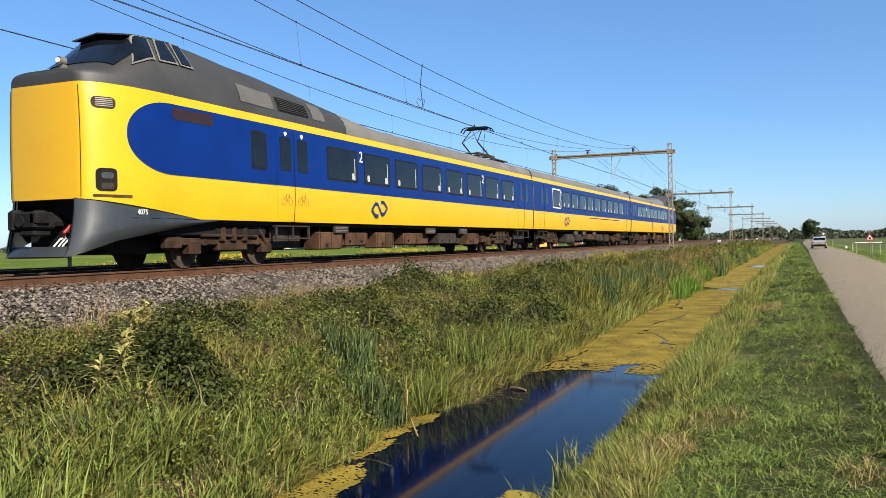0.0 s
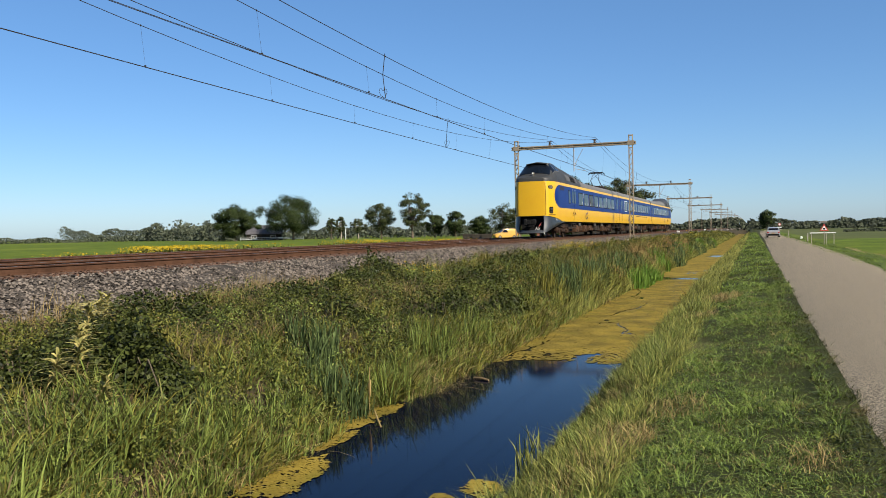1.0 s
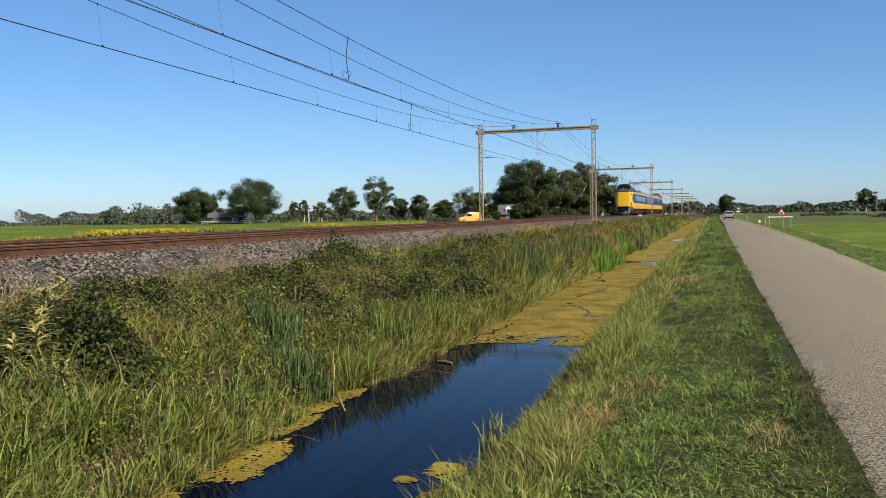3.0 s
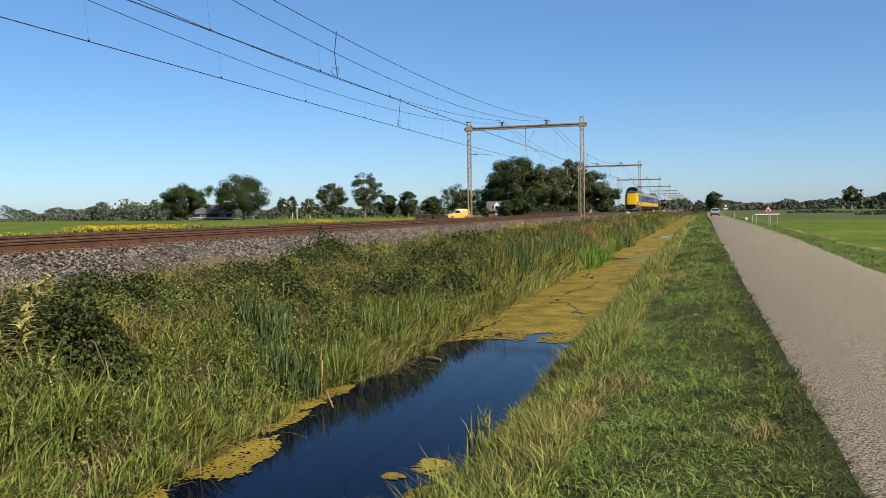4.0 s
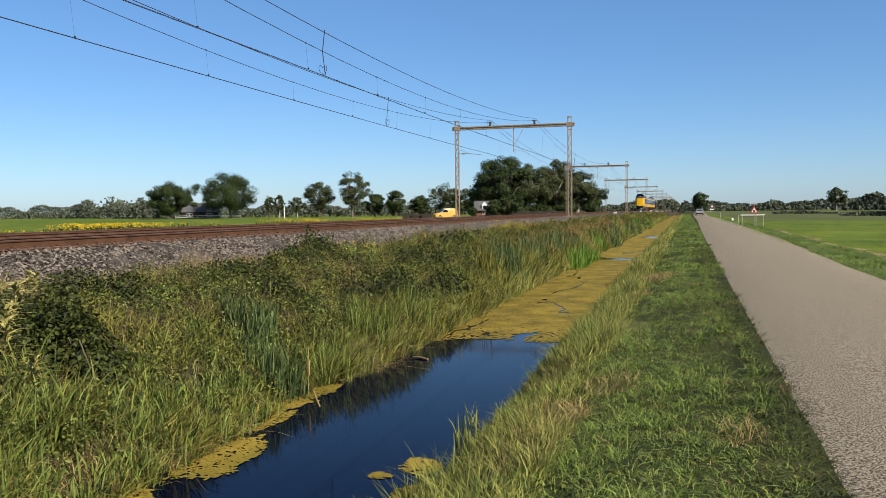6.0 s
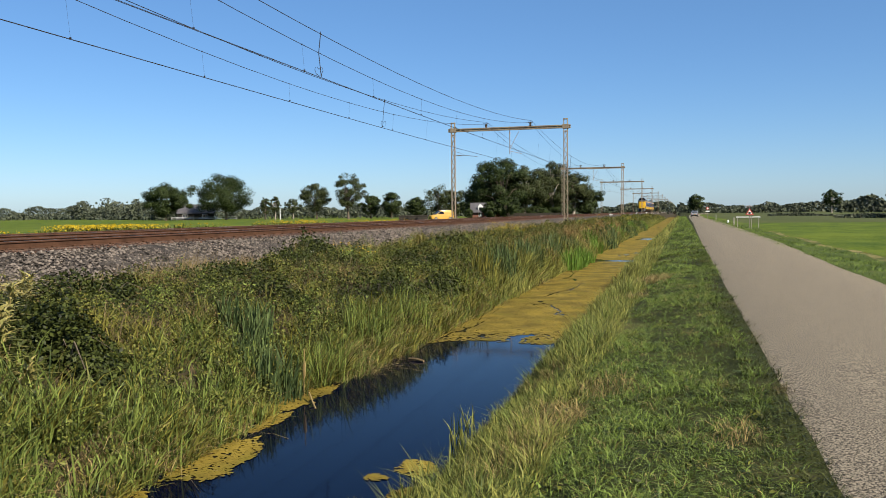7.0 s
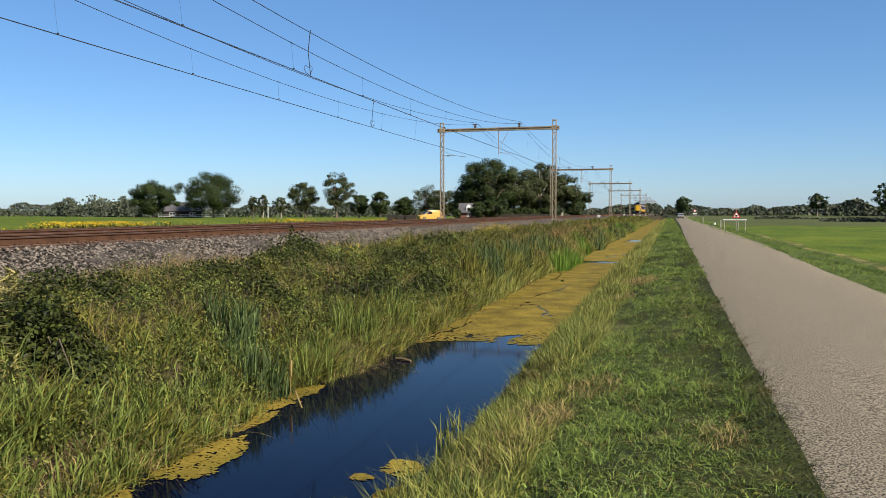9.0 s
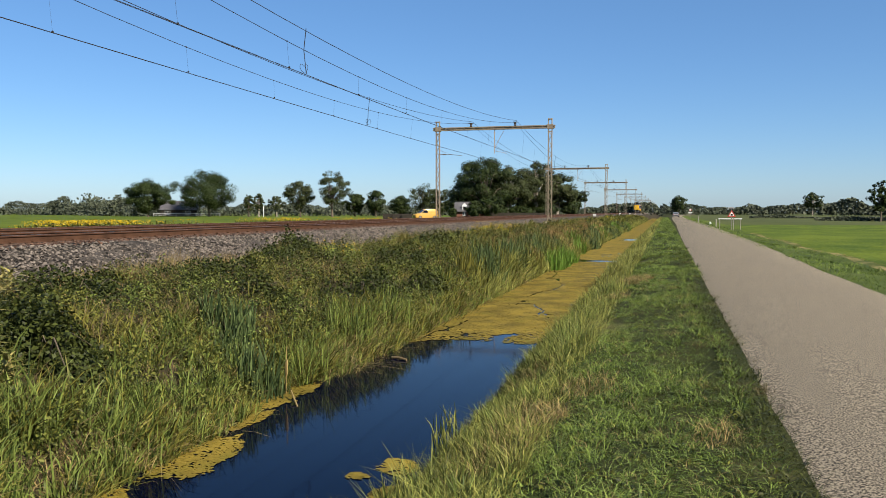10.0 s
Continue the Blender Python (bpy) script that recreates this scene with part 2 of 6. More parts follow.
# ---- mesh kit ----
class Build:
    """Collects faces, each with a material slot, and makes one mesh of them."""

    def __init__(self):
        self.v, self.f, self.m = [], [], []

    def add(self, verts, faces, slot=0):
        k = len(self.v)
        self.v += [tuple(p) for p in verts]
        self.f += [tuple(k + i for i in f) for f in faces]
        self.m += [slot] * len(faces)
        return self

    def box(self, x0, x1, y0, y1, z0, z1, slot=0, cut=0.0):
        """A box with chamfered upright and lying edges."""
        c = min(cut, 0.45 * min(x1 - x0, y1 - y0, z1 - z0))
        if c <= 0:
            v = [(x, y, z) for x in (x0, x1) for y in (y0, y1) for z in (z0, z1)]
            return self.add(v, [(0, 1, 3, 2), (4, 6, 7, 5), (0, 4, 5, 1), (2, 3, 7, 6), (0, 2, 6, 4), (1, 5, 7, 3)], slot)
        def ring(i, z):
            a, b, d, e = x0 + i, x1 - i, y0 + i, y1 - i
            return [(a + c, d, z), (b - c, d, z), (b, d + c, z), (b, e - c, z), (b - c, e, z), (a + c, e, z), (a, e - c, z), (a, d + c, z)]
        return self.loft([ring(c, z0), ring(0, z0 + c), ring(0, z1 - c), ring(c, z1)], slot, True)

    def loft(self, rings, slot=0, caps=False, closed=True):
        n, k = len(rings[0]), len(rings)
        faces = [(i * n + j, i * n + (j + 1) % n, (i + 1) * n + (j + 1) % n, (i + 1) * n + j) for i in range(k - 1) for j in range(n if closed else n - 1)]
        if caps:
            faces += [tuple(range(n))[::-1], tuple(range((k - 1) * n, k * n))]
        return self.add([p for r in rings for p in r], faces, slot)

    def tube(self, points, r, n=6, slot=0):
        rings = []
        pts = [Vector(p) for p in points]
        radii = r if isinstance(r, (list, tuple)) else [r] * len(pts)
        for i, p in enumerate(pts):
            d = (pts[min(i + 1, len(pts) - 1)] - pts[max(i - 1, 0)]).normalized()
            s = d.cross(Vector((0, 0, 1)) if abs(d.z) < 0.95 else Vector((1, 0, 0))).normalized()
            u = s.cross(d)
            rings.append([p + (s * math.cos(a) + u * math.sin(a)) * radii[i] for a in (2 * math.pi * j / n for j in range(n))])
        return self.loft(rings, slot, True)

    def disc(self, c, axis, r, thick, n=20, slot=0):
        a = Vector(axis).normalized() * (thick / 2)
        c = Vector(c)
        return self.tube([c - a, c - a * 0.98, c + a * 0.98, c + a], [r * 0.96, r, r, r * 0.96], n, slot)

    def mesh(self, name, mats, smooth=False):
        me = bpy.data.meshes.new(name)
        me.from_pydata(self.v, [], self.f)
        for m in mats if isinstance(mats, (list, tuple)) else [mats]:
            me.materials.append(m)
        me.polygons.foreach_set("material_index", self.m)
        if smooth:
            me.polygons.foreach_set("use_smooth", [True] * len(self.f))
            me.set_sharp_from_angle(angle=radians(35))
        me.validate()
        me.update()
        return me


def part(name, shape, mats, parent=None, label="", smooth=False):
    """One mesh object, under a thing or a part where one is given; never deeper than a part of a part."""
    while parent and parent.parent and parent.parent.parent:
        parent = parent.parent
    ob = new(name, shape if isinstance(shape, bpy.types.Mesh) else shape.mesh(name, mats, smooth))
    ob.parent = parent
    return tagged(ob, label) if label else ob


def scatter_mesh(name, verts, counts, mats, slots=None):
    """A mesh out of numpy arrays: verts (n, k, 3) per piece; counts: its faces as index tuples within a piece."""
    n, k = verts.shape[:2]
    loops = np.concatenate([np.array(f) for f in counts])
    sizes = np.array([len(f) for f in counts])
    me = bpy.data.meshes.new(name)
    me.vertices.add(n * k)
    me.vertices.foreach_set("co", verts.astype(np.float32).ravel())
    all_loops = (loops[None, :] + (np.arange(n) * k)[:, None]).ravel()
    me.loops.add(len(all_loops))
    me.loops.foreach_set("vertex_index", all_loops.astype(np.int32))
    starts = np.concatenate([[0], np.cumsum(sizes)[:-1]])
    me.polygons.add(n * len(sizes))
    me.polygons.foreach_set("loop_start", (starts[None, :] + (np.arange(n) * len(loops))[:, None]).ravel().astype(np.int32))
    for m in mats if isinstance(mats, (list, tuple)) else [mats]:
        me.materials.append(m)
    if slots is not None:
        me.polygons.foreach_set("material_index", np.repeat(slots, len(sizes)).astype(np.int32))
    me.update(calc_edges=True)
    me.validate()
    return me


def blades(rng, base, height, width, lean, droop=0.35, facing=None):
    """Grass blades: three faces each, tapering, leaning and drooping. base (n, 3); height, width, lean (n,)."""
    n = len(base)
    a = rng.uniform(0, 2 * math.pi, n) if facing is None else facing
    turn = rng.uniform(0, 2 * math.pi, n)
    side = np.stack([np.cos(turn), np.sin(turn), np.zeros(n)], 1) * (width / 2)[:, None]
    way = np.stack([np.cos(a), np.sin(a), np.zeros(n)], 1)
    up = np.array([0, 0, 1.0])
    def at(t):
        return base + way * (lean * height * t * t)[:, None] + up * (height * (t - droop * lean * t ** 2.4))[:, None]
    one, two, tip = at(0.4), at(0.75), at(1.0)
    return np.stack([base - side * 0.8, base + side * 0.8, one + side, one - side, two + side * 0.7, two - side * 0.7, tip], 1)


BLADE, FAR_BLADE = [(0, 1, 2, 3), (3, 2, 4, 5), (5, 4, 6)], [(0, 1, 2, 3), (3, 2, 4)]
LEAF = [(0, 1, 2), (0, 2, 3)]


def leaves(rng, centre, size, normal=None, flat=0.5, ratio=0.55):
    """Folded leaves of two triangles at the centres, turned at random about a normal."""
    n = len(centre)
    d = rng.normal(size=(n, 3))
    if normal is not None:
        d = normal + d * flat
    d /= np.linalg.norm(d, axis=1)[:, None] + 1e-9
    s = np.cross(d, rng.normal(size=(n, 3)))
    s /= np.linalg.norm(s, axis=1)[:, None] + 1e-9
    t = np.cross(d, s)
    L = size[:, None]
    return np.stack([centre - s * L * 0.5, centre + t * L * ratio * 0.5 + d * L * 0.08, centre + s * L * 0.5, centre - t * L * ratio * 0.5 + d * L * 0.08], 1)


# ---- ground, road, water ----
PROFILE_X = (-3500, -60, -26, -22.6, -21.4, -20.4, -9.8, -8.2, -6.8, -5.7, -5.0, -4.6, -2.7, -2.3, -1.95, -1.3, -0.4, 0.8, 1.0, 4.2, 4.6, 6.0, 8.0, 60, 3500)
PROFILE_Z = (0.3, 0.3, 0.3, 0.35, 0.6, 0.75, 0.42, 0.24, -0.02, -0.38, -0.93, -1.3, -1.3, -0.97, -0.62, -0.24, -0.08, -0.02, -0.03, -0.05, -0.03, -0.14, -0.12, -0.1, -0.1)


def ground_z(x, y):
    """Height of the ground, for numbers or arrays."""
    x, y = np.asarray(x, float), np.asarray(y, float)
    bay = 0.45 * np.exp(-((y - 10.7) / 1.5) ** 2) * np.clip((x + 9) / 3, 0, 1) * (x < -4.2)     # the bank stands back here
    z = np.interp(x + bay, PROFILE_X, PROFILE_Z)
    rough = np.sin(x * 1.9 + 1.3 * np.sin(y * 0.7)) * np.sin(y * 1.1 + x * 0.6) * 0.05 + np.sin(y * 0.37 + 2 * x) * 0.03
    calm = np.where((x > 0.6) & (x < 4.8), 0.0, np.where((x < -9.6) & (x > -21), 0.0, 1.0))
    return z + rough * calm * np.clip(1.2 - np.abs(y) / 300, 0, 1)


def ground_sheet():
    xs = np.unique(np.concatenate([np.array(PROFILE_X, float), np.arange(-9.8, 1.0, 0.3), (6.6, 6.95), np.linspace(-60, -22, 16), np.linspace(6, 60, 12), (-900, -300, -150, 150, 300, 900)]))
    ys = np.unique(np.concatenate([(-600, -200, -60), np.arange(-20, 60, 0.6), np.arange(60, 160, 3), np.arange(160, 500, 20), (600, 800, 1200, 2000, 4500)]))
    X, Y = np.meshgrid(xs, ys)
    Z = ground_z(X, Y)
    v = np.stack([X, Y, Z], 2).reshape(-1, 3)
    n = len(xs)
    faces, slot = [], []
    for j in range(len(ys) - 1):
        for i in range(n - 1):
            faces.append((j * n + i, j * n + i + 1, (j + 1) * n + i + 1, (j + 1) * n + i))
            x = (xs[i] + xs[i + 1]) / 2
            slot.append(5 if 6.6 < x < 6.95 and 22 < ys[j] < 72 else 4 if 4.1 < x < 6.9 and ys[j] < 200 else 3 if x > 9 and ys[j] > 118 else 2 if x < -24 or x > 4.3 else 1 if x > -1.6 else 0)
    me = bpy.data.meshes.new("ground")
    me.from_pydata(v.tolist(), [], faces)
    for m in (SOIL, TURF, MEADOW, PASTURE, LANE_SIDE, STRAW_EDGE):
        me.materials.append(m)
    me.polygons.foreach_set("material_index", slot)
    me.polygons.foreach_set("use_smooth", [True] * len(faces))
    tagged(new("ground", me), "flat grassy polder land with a ditch beside the railway", "ground", kind="structure")


ROAD_Y = (-30, 25, 45, 80, 110, 200, 320, 420, 520)
ROAD_L = (0.93, 0.95, 1.0, 1.18, 1.42, 1.5, 2.4, 6.0, 14.0)
ROAD_R = (4.28, 4.28, 4.75, 5.0, 5.1, 5.0, 5.6, 9.0, 17.0)


def road_sheet():
    rng = np.random.default_rng(3)
    ys = np.concatenate([np.arange(-20, 40, 0.25), np.arange(40, 120, 1.0), np.arange(120, 521, 10)])
    rows = []
    for y in ys:
        l = np.interp(y, ROAD_Y, ROAD_L) + 0.006 * math.sin(y * 1.3) + 0.006 * math.sin(y * 3.1) + rng.normal() * 0.004
        r = np.interp(y, ROAD_Y, ROAD_R) + 0.015 * math.sin(y * 0.9) + rng.normal() * 0.005
        rows.append([(l - 0.16, y, -0.06), (l + 0.03, y, -0.008), (l + (r - l) * 0.3, y, 0.012), (l + (r - l) * 0.5, y, 0.018), (l + (r - l) * 0.7, y, 0.012), (r - 0.03, y, -0.008), (r + 0.16, y, -0.08)])
    b = Build().loft(rows, 0, False, False)
    tagged(part("road", b, ASPHALT, smooth=True), "narrow pale grey country road of rolled chippings", "road", kind="structure")


def water_sheet():
    b = Build()
    ys = list(range(-20, 340, 20))
    b.loft([[(-5.75, y, WATER), (-3.6, y, WATER), (-2.15, y, WATER)] for y in ys], 0, False, False)
    tagged(part("water", b, WATER_MAT), "still dark ditch water mirroring the blue sky", "water", kind="structure")


def hash_noise(x, y, seed=0.0):
    """Smooth noise between -1 and 1 for arrays."""
    out = np.zeros_like(x)
    for i, (a, b, p) in enumerate(((1.0, 0.7, 0.0), (-0.8, 1.3, 1.7), (1.9, 0.4, 4.1), (0.5, -2.3, 2.2), (2.9, 2.1, 0.6), (-3.7, 1.9, 5.0))):
        out += np.sin(a * x + b * y + p + seed * (i + 1)) * (0.34 if i < 3 else 0.2)
    return out


def duckweed_mats():
    """Floating mats of duckweed in small plates with ragged rims: the long mat, and patches at the near bank."""
    def mat_of(name, label, x0, x1, y0, y1, step, inside):
        xs, ys = np.arange(x0, x1, step), np.arange(y0, y1, step * (1 if y1 - y0 < 60 else 3))
        X, Y = np.meshgrid(xs, ys)
        keep = inside(X, Y)
        rng = np.random.default_rng(5)
        thin = np.clip((18.2 - Y) / 7.0, 0.015, 0.42) if y0 > 12 else 0.07 + 0.25 * (hash_noise(X * 14, Y * 11, 2.0) > 0.55)
        keep &= rng.uniform(0, 1, X.shape) > thin
        c = np.stack([X[keep], Y[keep], np.full(keep.sum(), WATER)], 1)
        h = step * 0.56
        hy = h if y1 - y0 < 60 else h * 3.8
        lift = 0.006 + rng.uniform(0, 0.004, len(c))
        j = rng.normal(0, step * 0.10, (len(c), 4, 2))
        q = np.zeros((len(c), 4, 3))
        for i, (a, b) in enumerate(((-1, -1), (1, -1), (1, 1), (-1, 1))):
            q[:, i, 0], q[:, i, 1], q[:, i, 2] = c[:, 0] + a * h + j[:, i, 0], c[:, 1] + b * hy + j[:, i, 1], WATER + lift
        tagged(new(name, scatter_mesh(name, q, [(0, 1, 2, 3)], WEED)), label, "duckweed", kind="stuff")

    def long_mat(X, Y):
        front = 16.1 + 0.35 * hash_noise(X * 2.2, Y * 0.3) + np.clip(-3.6 - X, 0, 2) * 0.15
        crack = np.abs(hash_noise(X * 1.1, Y * 0.33, 1.0) + 0.15 * hash_noise(X * 6, Y * 3)) < 0.05
        crack &= hash_noise(X * 0.4, Y * 0.12, 2.0) > 0.15
        strip = (np.abs(Y - 44.4 - 0.3 * hash_noise(X, Y)) < 0.75) & (X > -4.6 + 0.3 * hash_noise(Y, X))
        hole = (((X + 3.3 - 0.12 * (Y - 16.5)) / 0.2) ** 2 + ((Y - 16.8) / 0.8) ** 2 < 0.8 + 0.9 * hash_noise(X * 9, Y * 6)) | ((Y < 17.6) & (hash_noise(X * 7.5, Y * 4.0, 3.0) > 0.72))
        far = (np.abs(Y - 79) < 2.2) & (X > -3.9 + 0.3 * hash_noise(Y, X))
        return (Y > front) & ~crack & ~strip & ~hole & ~far
    mat_of("duckweed_mat", "ochre duckweed covering the ditch water", -5.1, -2.2, 15.4, 45.5, 0.05, long_mat)
    mat_of("duckweed_mat", "ochre duckweed covering the far ditch water", -5.1, -2.2, 45.5, 330, 0.1, long_mat)

    def blob(cx, cy, rx, ry, seed):
        return lambda X, Y: ((X - cx) / rx) ** 2 + ((Y - cy) / ry) ** 2 + 0.45 * hash_noise(X * 5, Y * 5, seed) + 0.25 * hash_noise(X * 17, Y * 15, seed) + 0.2 * hash_noise(X * 41, Y * 37, seed) < 0.95
    for cx, cy, rx, ry, seed in ((-4.78, 7.75, 0.36, 0.85, 1.0), (-5.22, 10.6, 0.3, 1.15, 2.0), (-2.6, 8.0, 0.24, 0.26, 3.0), (-4.95, 9.4, 0.14, 0.5, 4.0), (-2.45, 7.2, 0.16, 0.2, 5.0), (-4.85, 6.2, 0.3, 0.4, 7.0), (-2.9, 7.6, 0.12, 0.1, 6.0)):
        mat_of("duckweed_patch", "ochre duckweed patch on dark water by the bank", cx - rx * 1.5, cx + rx * 1.5, cy - ry * 1.5, cy + ry * 1.5, 0.03, blob(cx, cy, rx, ry, seed))


ground_sheet()
road_sheet()
water_sheet()
duckweed_mats()


# ---- railway ----
BED_TOP = RAIL - 0.17


def ballast_bed():
    b = Build()
    sect = [(-21.1, 0.5), (-19.6, BED_TOP - 0.05), (-18.9, BED_TOP), (-16.0, BED_TOP), (-15.3, BED_TOP - 0.03), (-14.6, BED_TOP), (-11.9, BED_TOP), (-11.5, BED_TOP - 0.02), (-11.0, BED_TOP - 0.22), (-9.7, 0.22)]
    rng = np.random.default_rng(8)
    rows = []
    for y in list(np.arange(-30, 120, 1.0)) + list(range(120, 900, 20)):
        rows.append([(x + rng.normal() * 0.03, y, z + rng.normal() * 0.012) for x, z in sect])
    for i in range(len(rows) - 1):
        for k in range(len(sect) - 1):
            xm = (sect[k][0] + sect[k + 1][0]) / 2
            b.add([rows[i][k], rows[i][k + 1], rows[i + 1][k + 1], rows[i + 1][k]], [(0, 1, 2, 3)], 1 if -19.7 < xm < -11.3 else 0)
    tagged(part("ballast_bed", b, [BALLAST, RUST_BALLAST]), "railway embankment of crushed grey-brown ballast", "embankment", kind="structure")


def ballast_stones():
    rng = np.random.default_rng(9)
    def stones(n, x0, x1, y0, y1, size):
        x, y = rng.uniform(x0, x1, n), y0 + (y1 - y0) * rng.uniform(0, 1, n) ** 1.5
        z = np.interp(x, (-15.0, -11.9, -11.5, -11.0, -9.7), (BED_TOP - 0.02, BED_TOP, BED_TOP - 0.02, BED_TOP - 0.22, 0.22)) + size * 0.1
        s = size * rng.uniform(0.6, 1.35, n)
        base = np.array([(1, 0, -0.1), (0.2, 1, 0.1), (-1, 0.15, 0), (-0.1, -1, 0.05), (0.15, 0.1, 0.8), (0, -0.1, -0.7)])
        v = base[None] * s[:, None, None] * rng.uniform(0.55, 1.15, (n, 6, 1)) + rng.normal(0, 0.12, (n, 6, 3)) * s[:, None, None]
        a = rng.uniform(0, 6.28, n)
        c, si = np.cos(a)[:, None], np.sin(a)[:, None]
        tilt = rng.normal(0, 0.5, n)[:, None]
        vx, vy, vz = v[..., 0] * c - v[..., 1] * si, v[..., 0] * si + v[..., 1] * c, v[..., 2]
        vx, vz = vx * np.cos(tilt) - vz * np.sin(tilt), vx * np.sin(tilt) + vz * np.cos(tilt)
        return np.stack([vx + x[:, None], vy + y[:, None], vz + z[:, None]], 2)
    facets = [(0, 1, 4), (1, 2, 4), (2, 3, 4), (3, 0, 4)]
    shoulder = np.concatenate([stones(24000, -11.55, -9.5, 6, 34, 0.038), stones(9000, -11.55, -9.6, 30, 100, 0.05)])
    tagged(new("ballast_stones", scatter_mesh("ballast_stones", shoulder, facets, STONE)), "loose crushed grey ballast stones on the embankment shoulder", "ballast", kind="stuff")
    crown = stones(4000, -12.45, -11.45, 4, 70, 0.035)
    tagged(new("ballast_stones", scatter_mesh("ballast_stones", crown, facets, RUST_STONE)), "rust-dusted ballast stones along the near rail", "ballast", kind="stuff")


def railway_track(x, label):
    track = tagged(new("railway_track"), label, "railway track", "parallel railway tracks")
    track.matrix_basis = pose(x, 0, 0)
    sect = [(-0.07, 0), (0.07, 0), (0.07, 0.012), (0.012, 0.03), (0.012, 0.118), (0.036, 0.128), (0.036, 0.152), (0.026, 0.16), (-0.026, 0.16), (-0.036, 0.152), (-0.036, 0.128), (-0.012, 0.118), (-0.012, 0.03), (-0.07, 0.012)]
    b = Build()
    ys = (-30, 0, 30, 60, 120, 240, 480, 900)
    rings = [[(u, y, RAIL - 0.16 + h) for u, h in sect] for y in ys]
    b.loft(rings, 0, True)
    n = len(sect)
    for i, f in enumerate(b.f):
        if len(f) == 4 and f[0] % n == 7:
            b.m[i] = 1
    rail = b.mesh("rail", [RAIL_SIDE, RAIL_HEAD])
    for u in (-0.7525, 0.7525):
        part("rail", rail, None, track, "rusty steel rail with a polished head").matrix_basis = pose(u, 0, 0)
    s = Build()
    s.box(-1.25, 1.25, -0.13, 0.13, RAIL - 0.36, RAIL - 0.155, 0, 0.02)
    for u in (-0.7525, 0.7525):
        for e in (-0.11, 0.11):
            s.box(u + e - 0.04, u + e + 0.04, -0.05, 0.05, RAIL - 0.158, RAIL - 0.12, 1, 0.01)
    sleeper = s.mesh("sleeper", [SLEEPER, RAIL_SIDE])
    for k in range(90):
        part("sleeper", sleeper, None, track).matrix_basis = pose(0, 4 + 0.6 * k, 0)
    rest = Build()
    for k in range(90, 500):
        rest.box(-1.25, 1.25, 3.87 + 0.6 * k, 4.13 + 0.6 * k, RAIL - 0.36, RAIL - 0.155)
    tagged(part("sleepers", rest, SLEEPER, track), kind="stuff")


ballast_bed()
ballast_stones()
railway_track(NEAR_TRACK, "rusty railway track on rust-dusted ballast, nearer the ditch")
railway_track(FAR_TRACK, "rusty railway track on rust-dusted ballast, beside the meadow")


# ---- overhead line ----
SPAN, FIRST = 73.7, 75.0
PORTALS = [FIRST + SPAN * k for k in range(-1, 13)]
POST_L, POST_R = -20.5, -10.07
BEAM_Z = EYE + 7.62


def lattice_post():
    """Two channels laced together by zigzag bars, on a concrete foot."""
    b = Build()
    top = EYE + 8.36
    for e in (-1, 1):
        b.box(e * 0.16 - 0.035, e * 0.16 + 0.035, -0.11, 0.11, 0.3, top, 0, 0.006)
    for face in (-0.1, 0.1):
        z, side = 0.9, 1
        while z < EYE + 7.2:
            b.tube([(0.15 * side, face, z), (-0.15 * side, face, z + 0.42)], 0.024, 4)
            z, side = z + 0.42, -side
    for z in (0.7, EYE + 7.15, top - 0.12):
        b.box(-0.2, 0.2, -0.115, 0.115, z, z + 0.1, 0, 0.006)
    return b.mesh("post", PORTAL)


def portal_beam():
    b = Build()
    x0, x1 = POST_L - 0.45, POST_R + 0.45
    for z0, z1 in ((-0.15, -0.05), (0.05, 0.15)):
        b.box(x0, x1, -0.13, 0.13, z0, z1, 0, 0.008)
    b.box(x0 + 0.02, x1 - 0.02, -0.03, 0.03, -0.06, 0.06)
    x = x0 + 0.3
    while x < x1:
        b.box(x - 0.03, x + 0.03, -0.12, 0.12, -0.15, 0.15)
        x += 0.9
    for px in (POST_L, POST_R):
        b.box(px - 0.28, px + 0.28, -0.16, 0.16, -0.2, 0.2, 0, 0.01)
    return b.mesh("beam", PORTAL)


POST_MESH, BEAM_MESH = lattice_post(), portal_beam()
FOOT = Build().box(-0.45, 0.45, -0.4, 0.4, -0.2, 0.75, 0, 0.04).mesh("foot", CONCRETE)
_i = Build()
_i.tube([(0, 0, 0.15), (0, 0, 0.22), (0, 0, 0.3), (0, 0, 0.36), (0, 0, 0.42), (0, 0, 0.5)], [0.05, 0.13, 0.07, 0.13, 0.07, 0.1], 8)
_i.box(-0.22, 0.22, -0.06, 0.06, 0.46, 0.53, 0, 0.01)
INSULATOR = _i.mesh("insulator", CERAMIC, True)
_d = Build()
_d.tube([(0, 0, 0.2), (0, 0, -2.3)], 0.042, 6)
_d.tube([(0, 0, -0.35), (0, 0, -0.5)], 0.07, 8)
_d.tube([(0.0, 0, -1.9), (0.5, 0, -0.9), (0.85, 0, -0.3)], 0.024, 5)
_d.tube([(0, 0, -2.05), (0.75, 0, -2.22), (1.1, 0, -2.32)], 0.022, 5)
DROP_ARM = _d.mesh("drop_arm", CONCRETE, True)
_a = Build()
_a.tube([(0.2, 0, EYE + 5.3), (1.2, 0, EYE + 5.3), (2.3, 0, EYE + 5.16)], 0.024, 6)
_a.tube([(0.2, 0, EYE + 5.7), (1.2, 0, EYE + 5.3)], 0.014, 5)
_a.tube([(0.45, 0, EYE + 5.3), (0.75, 0, EYE + 5.3)], 0.06, 8)
STEADY = _a.mesh("steady_arm", STEEL, True)


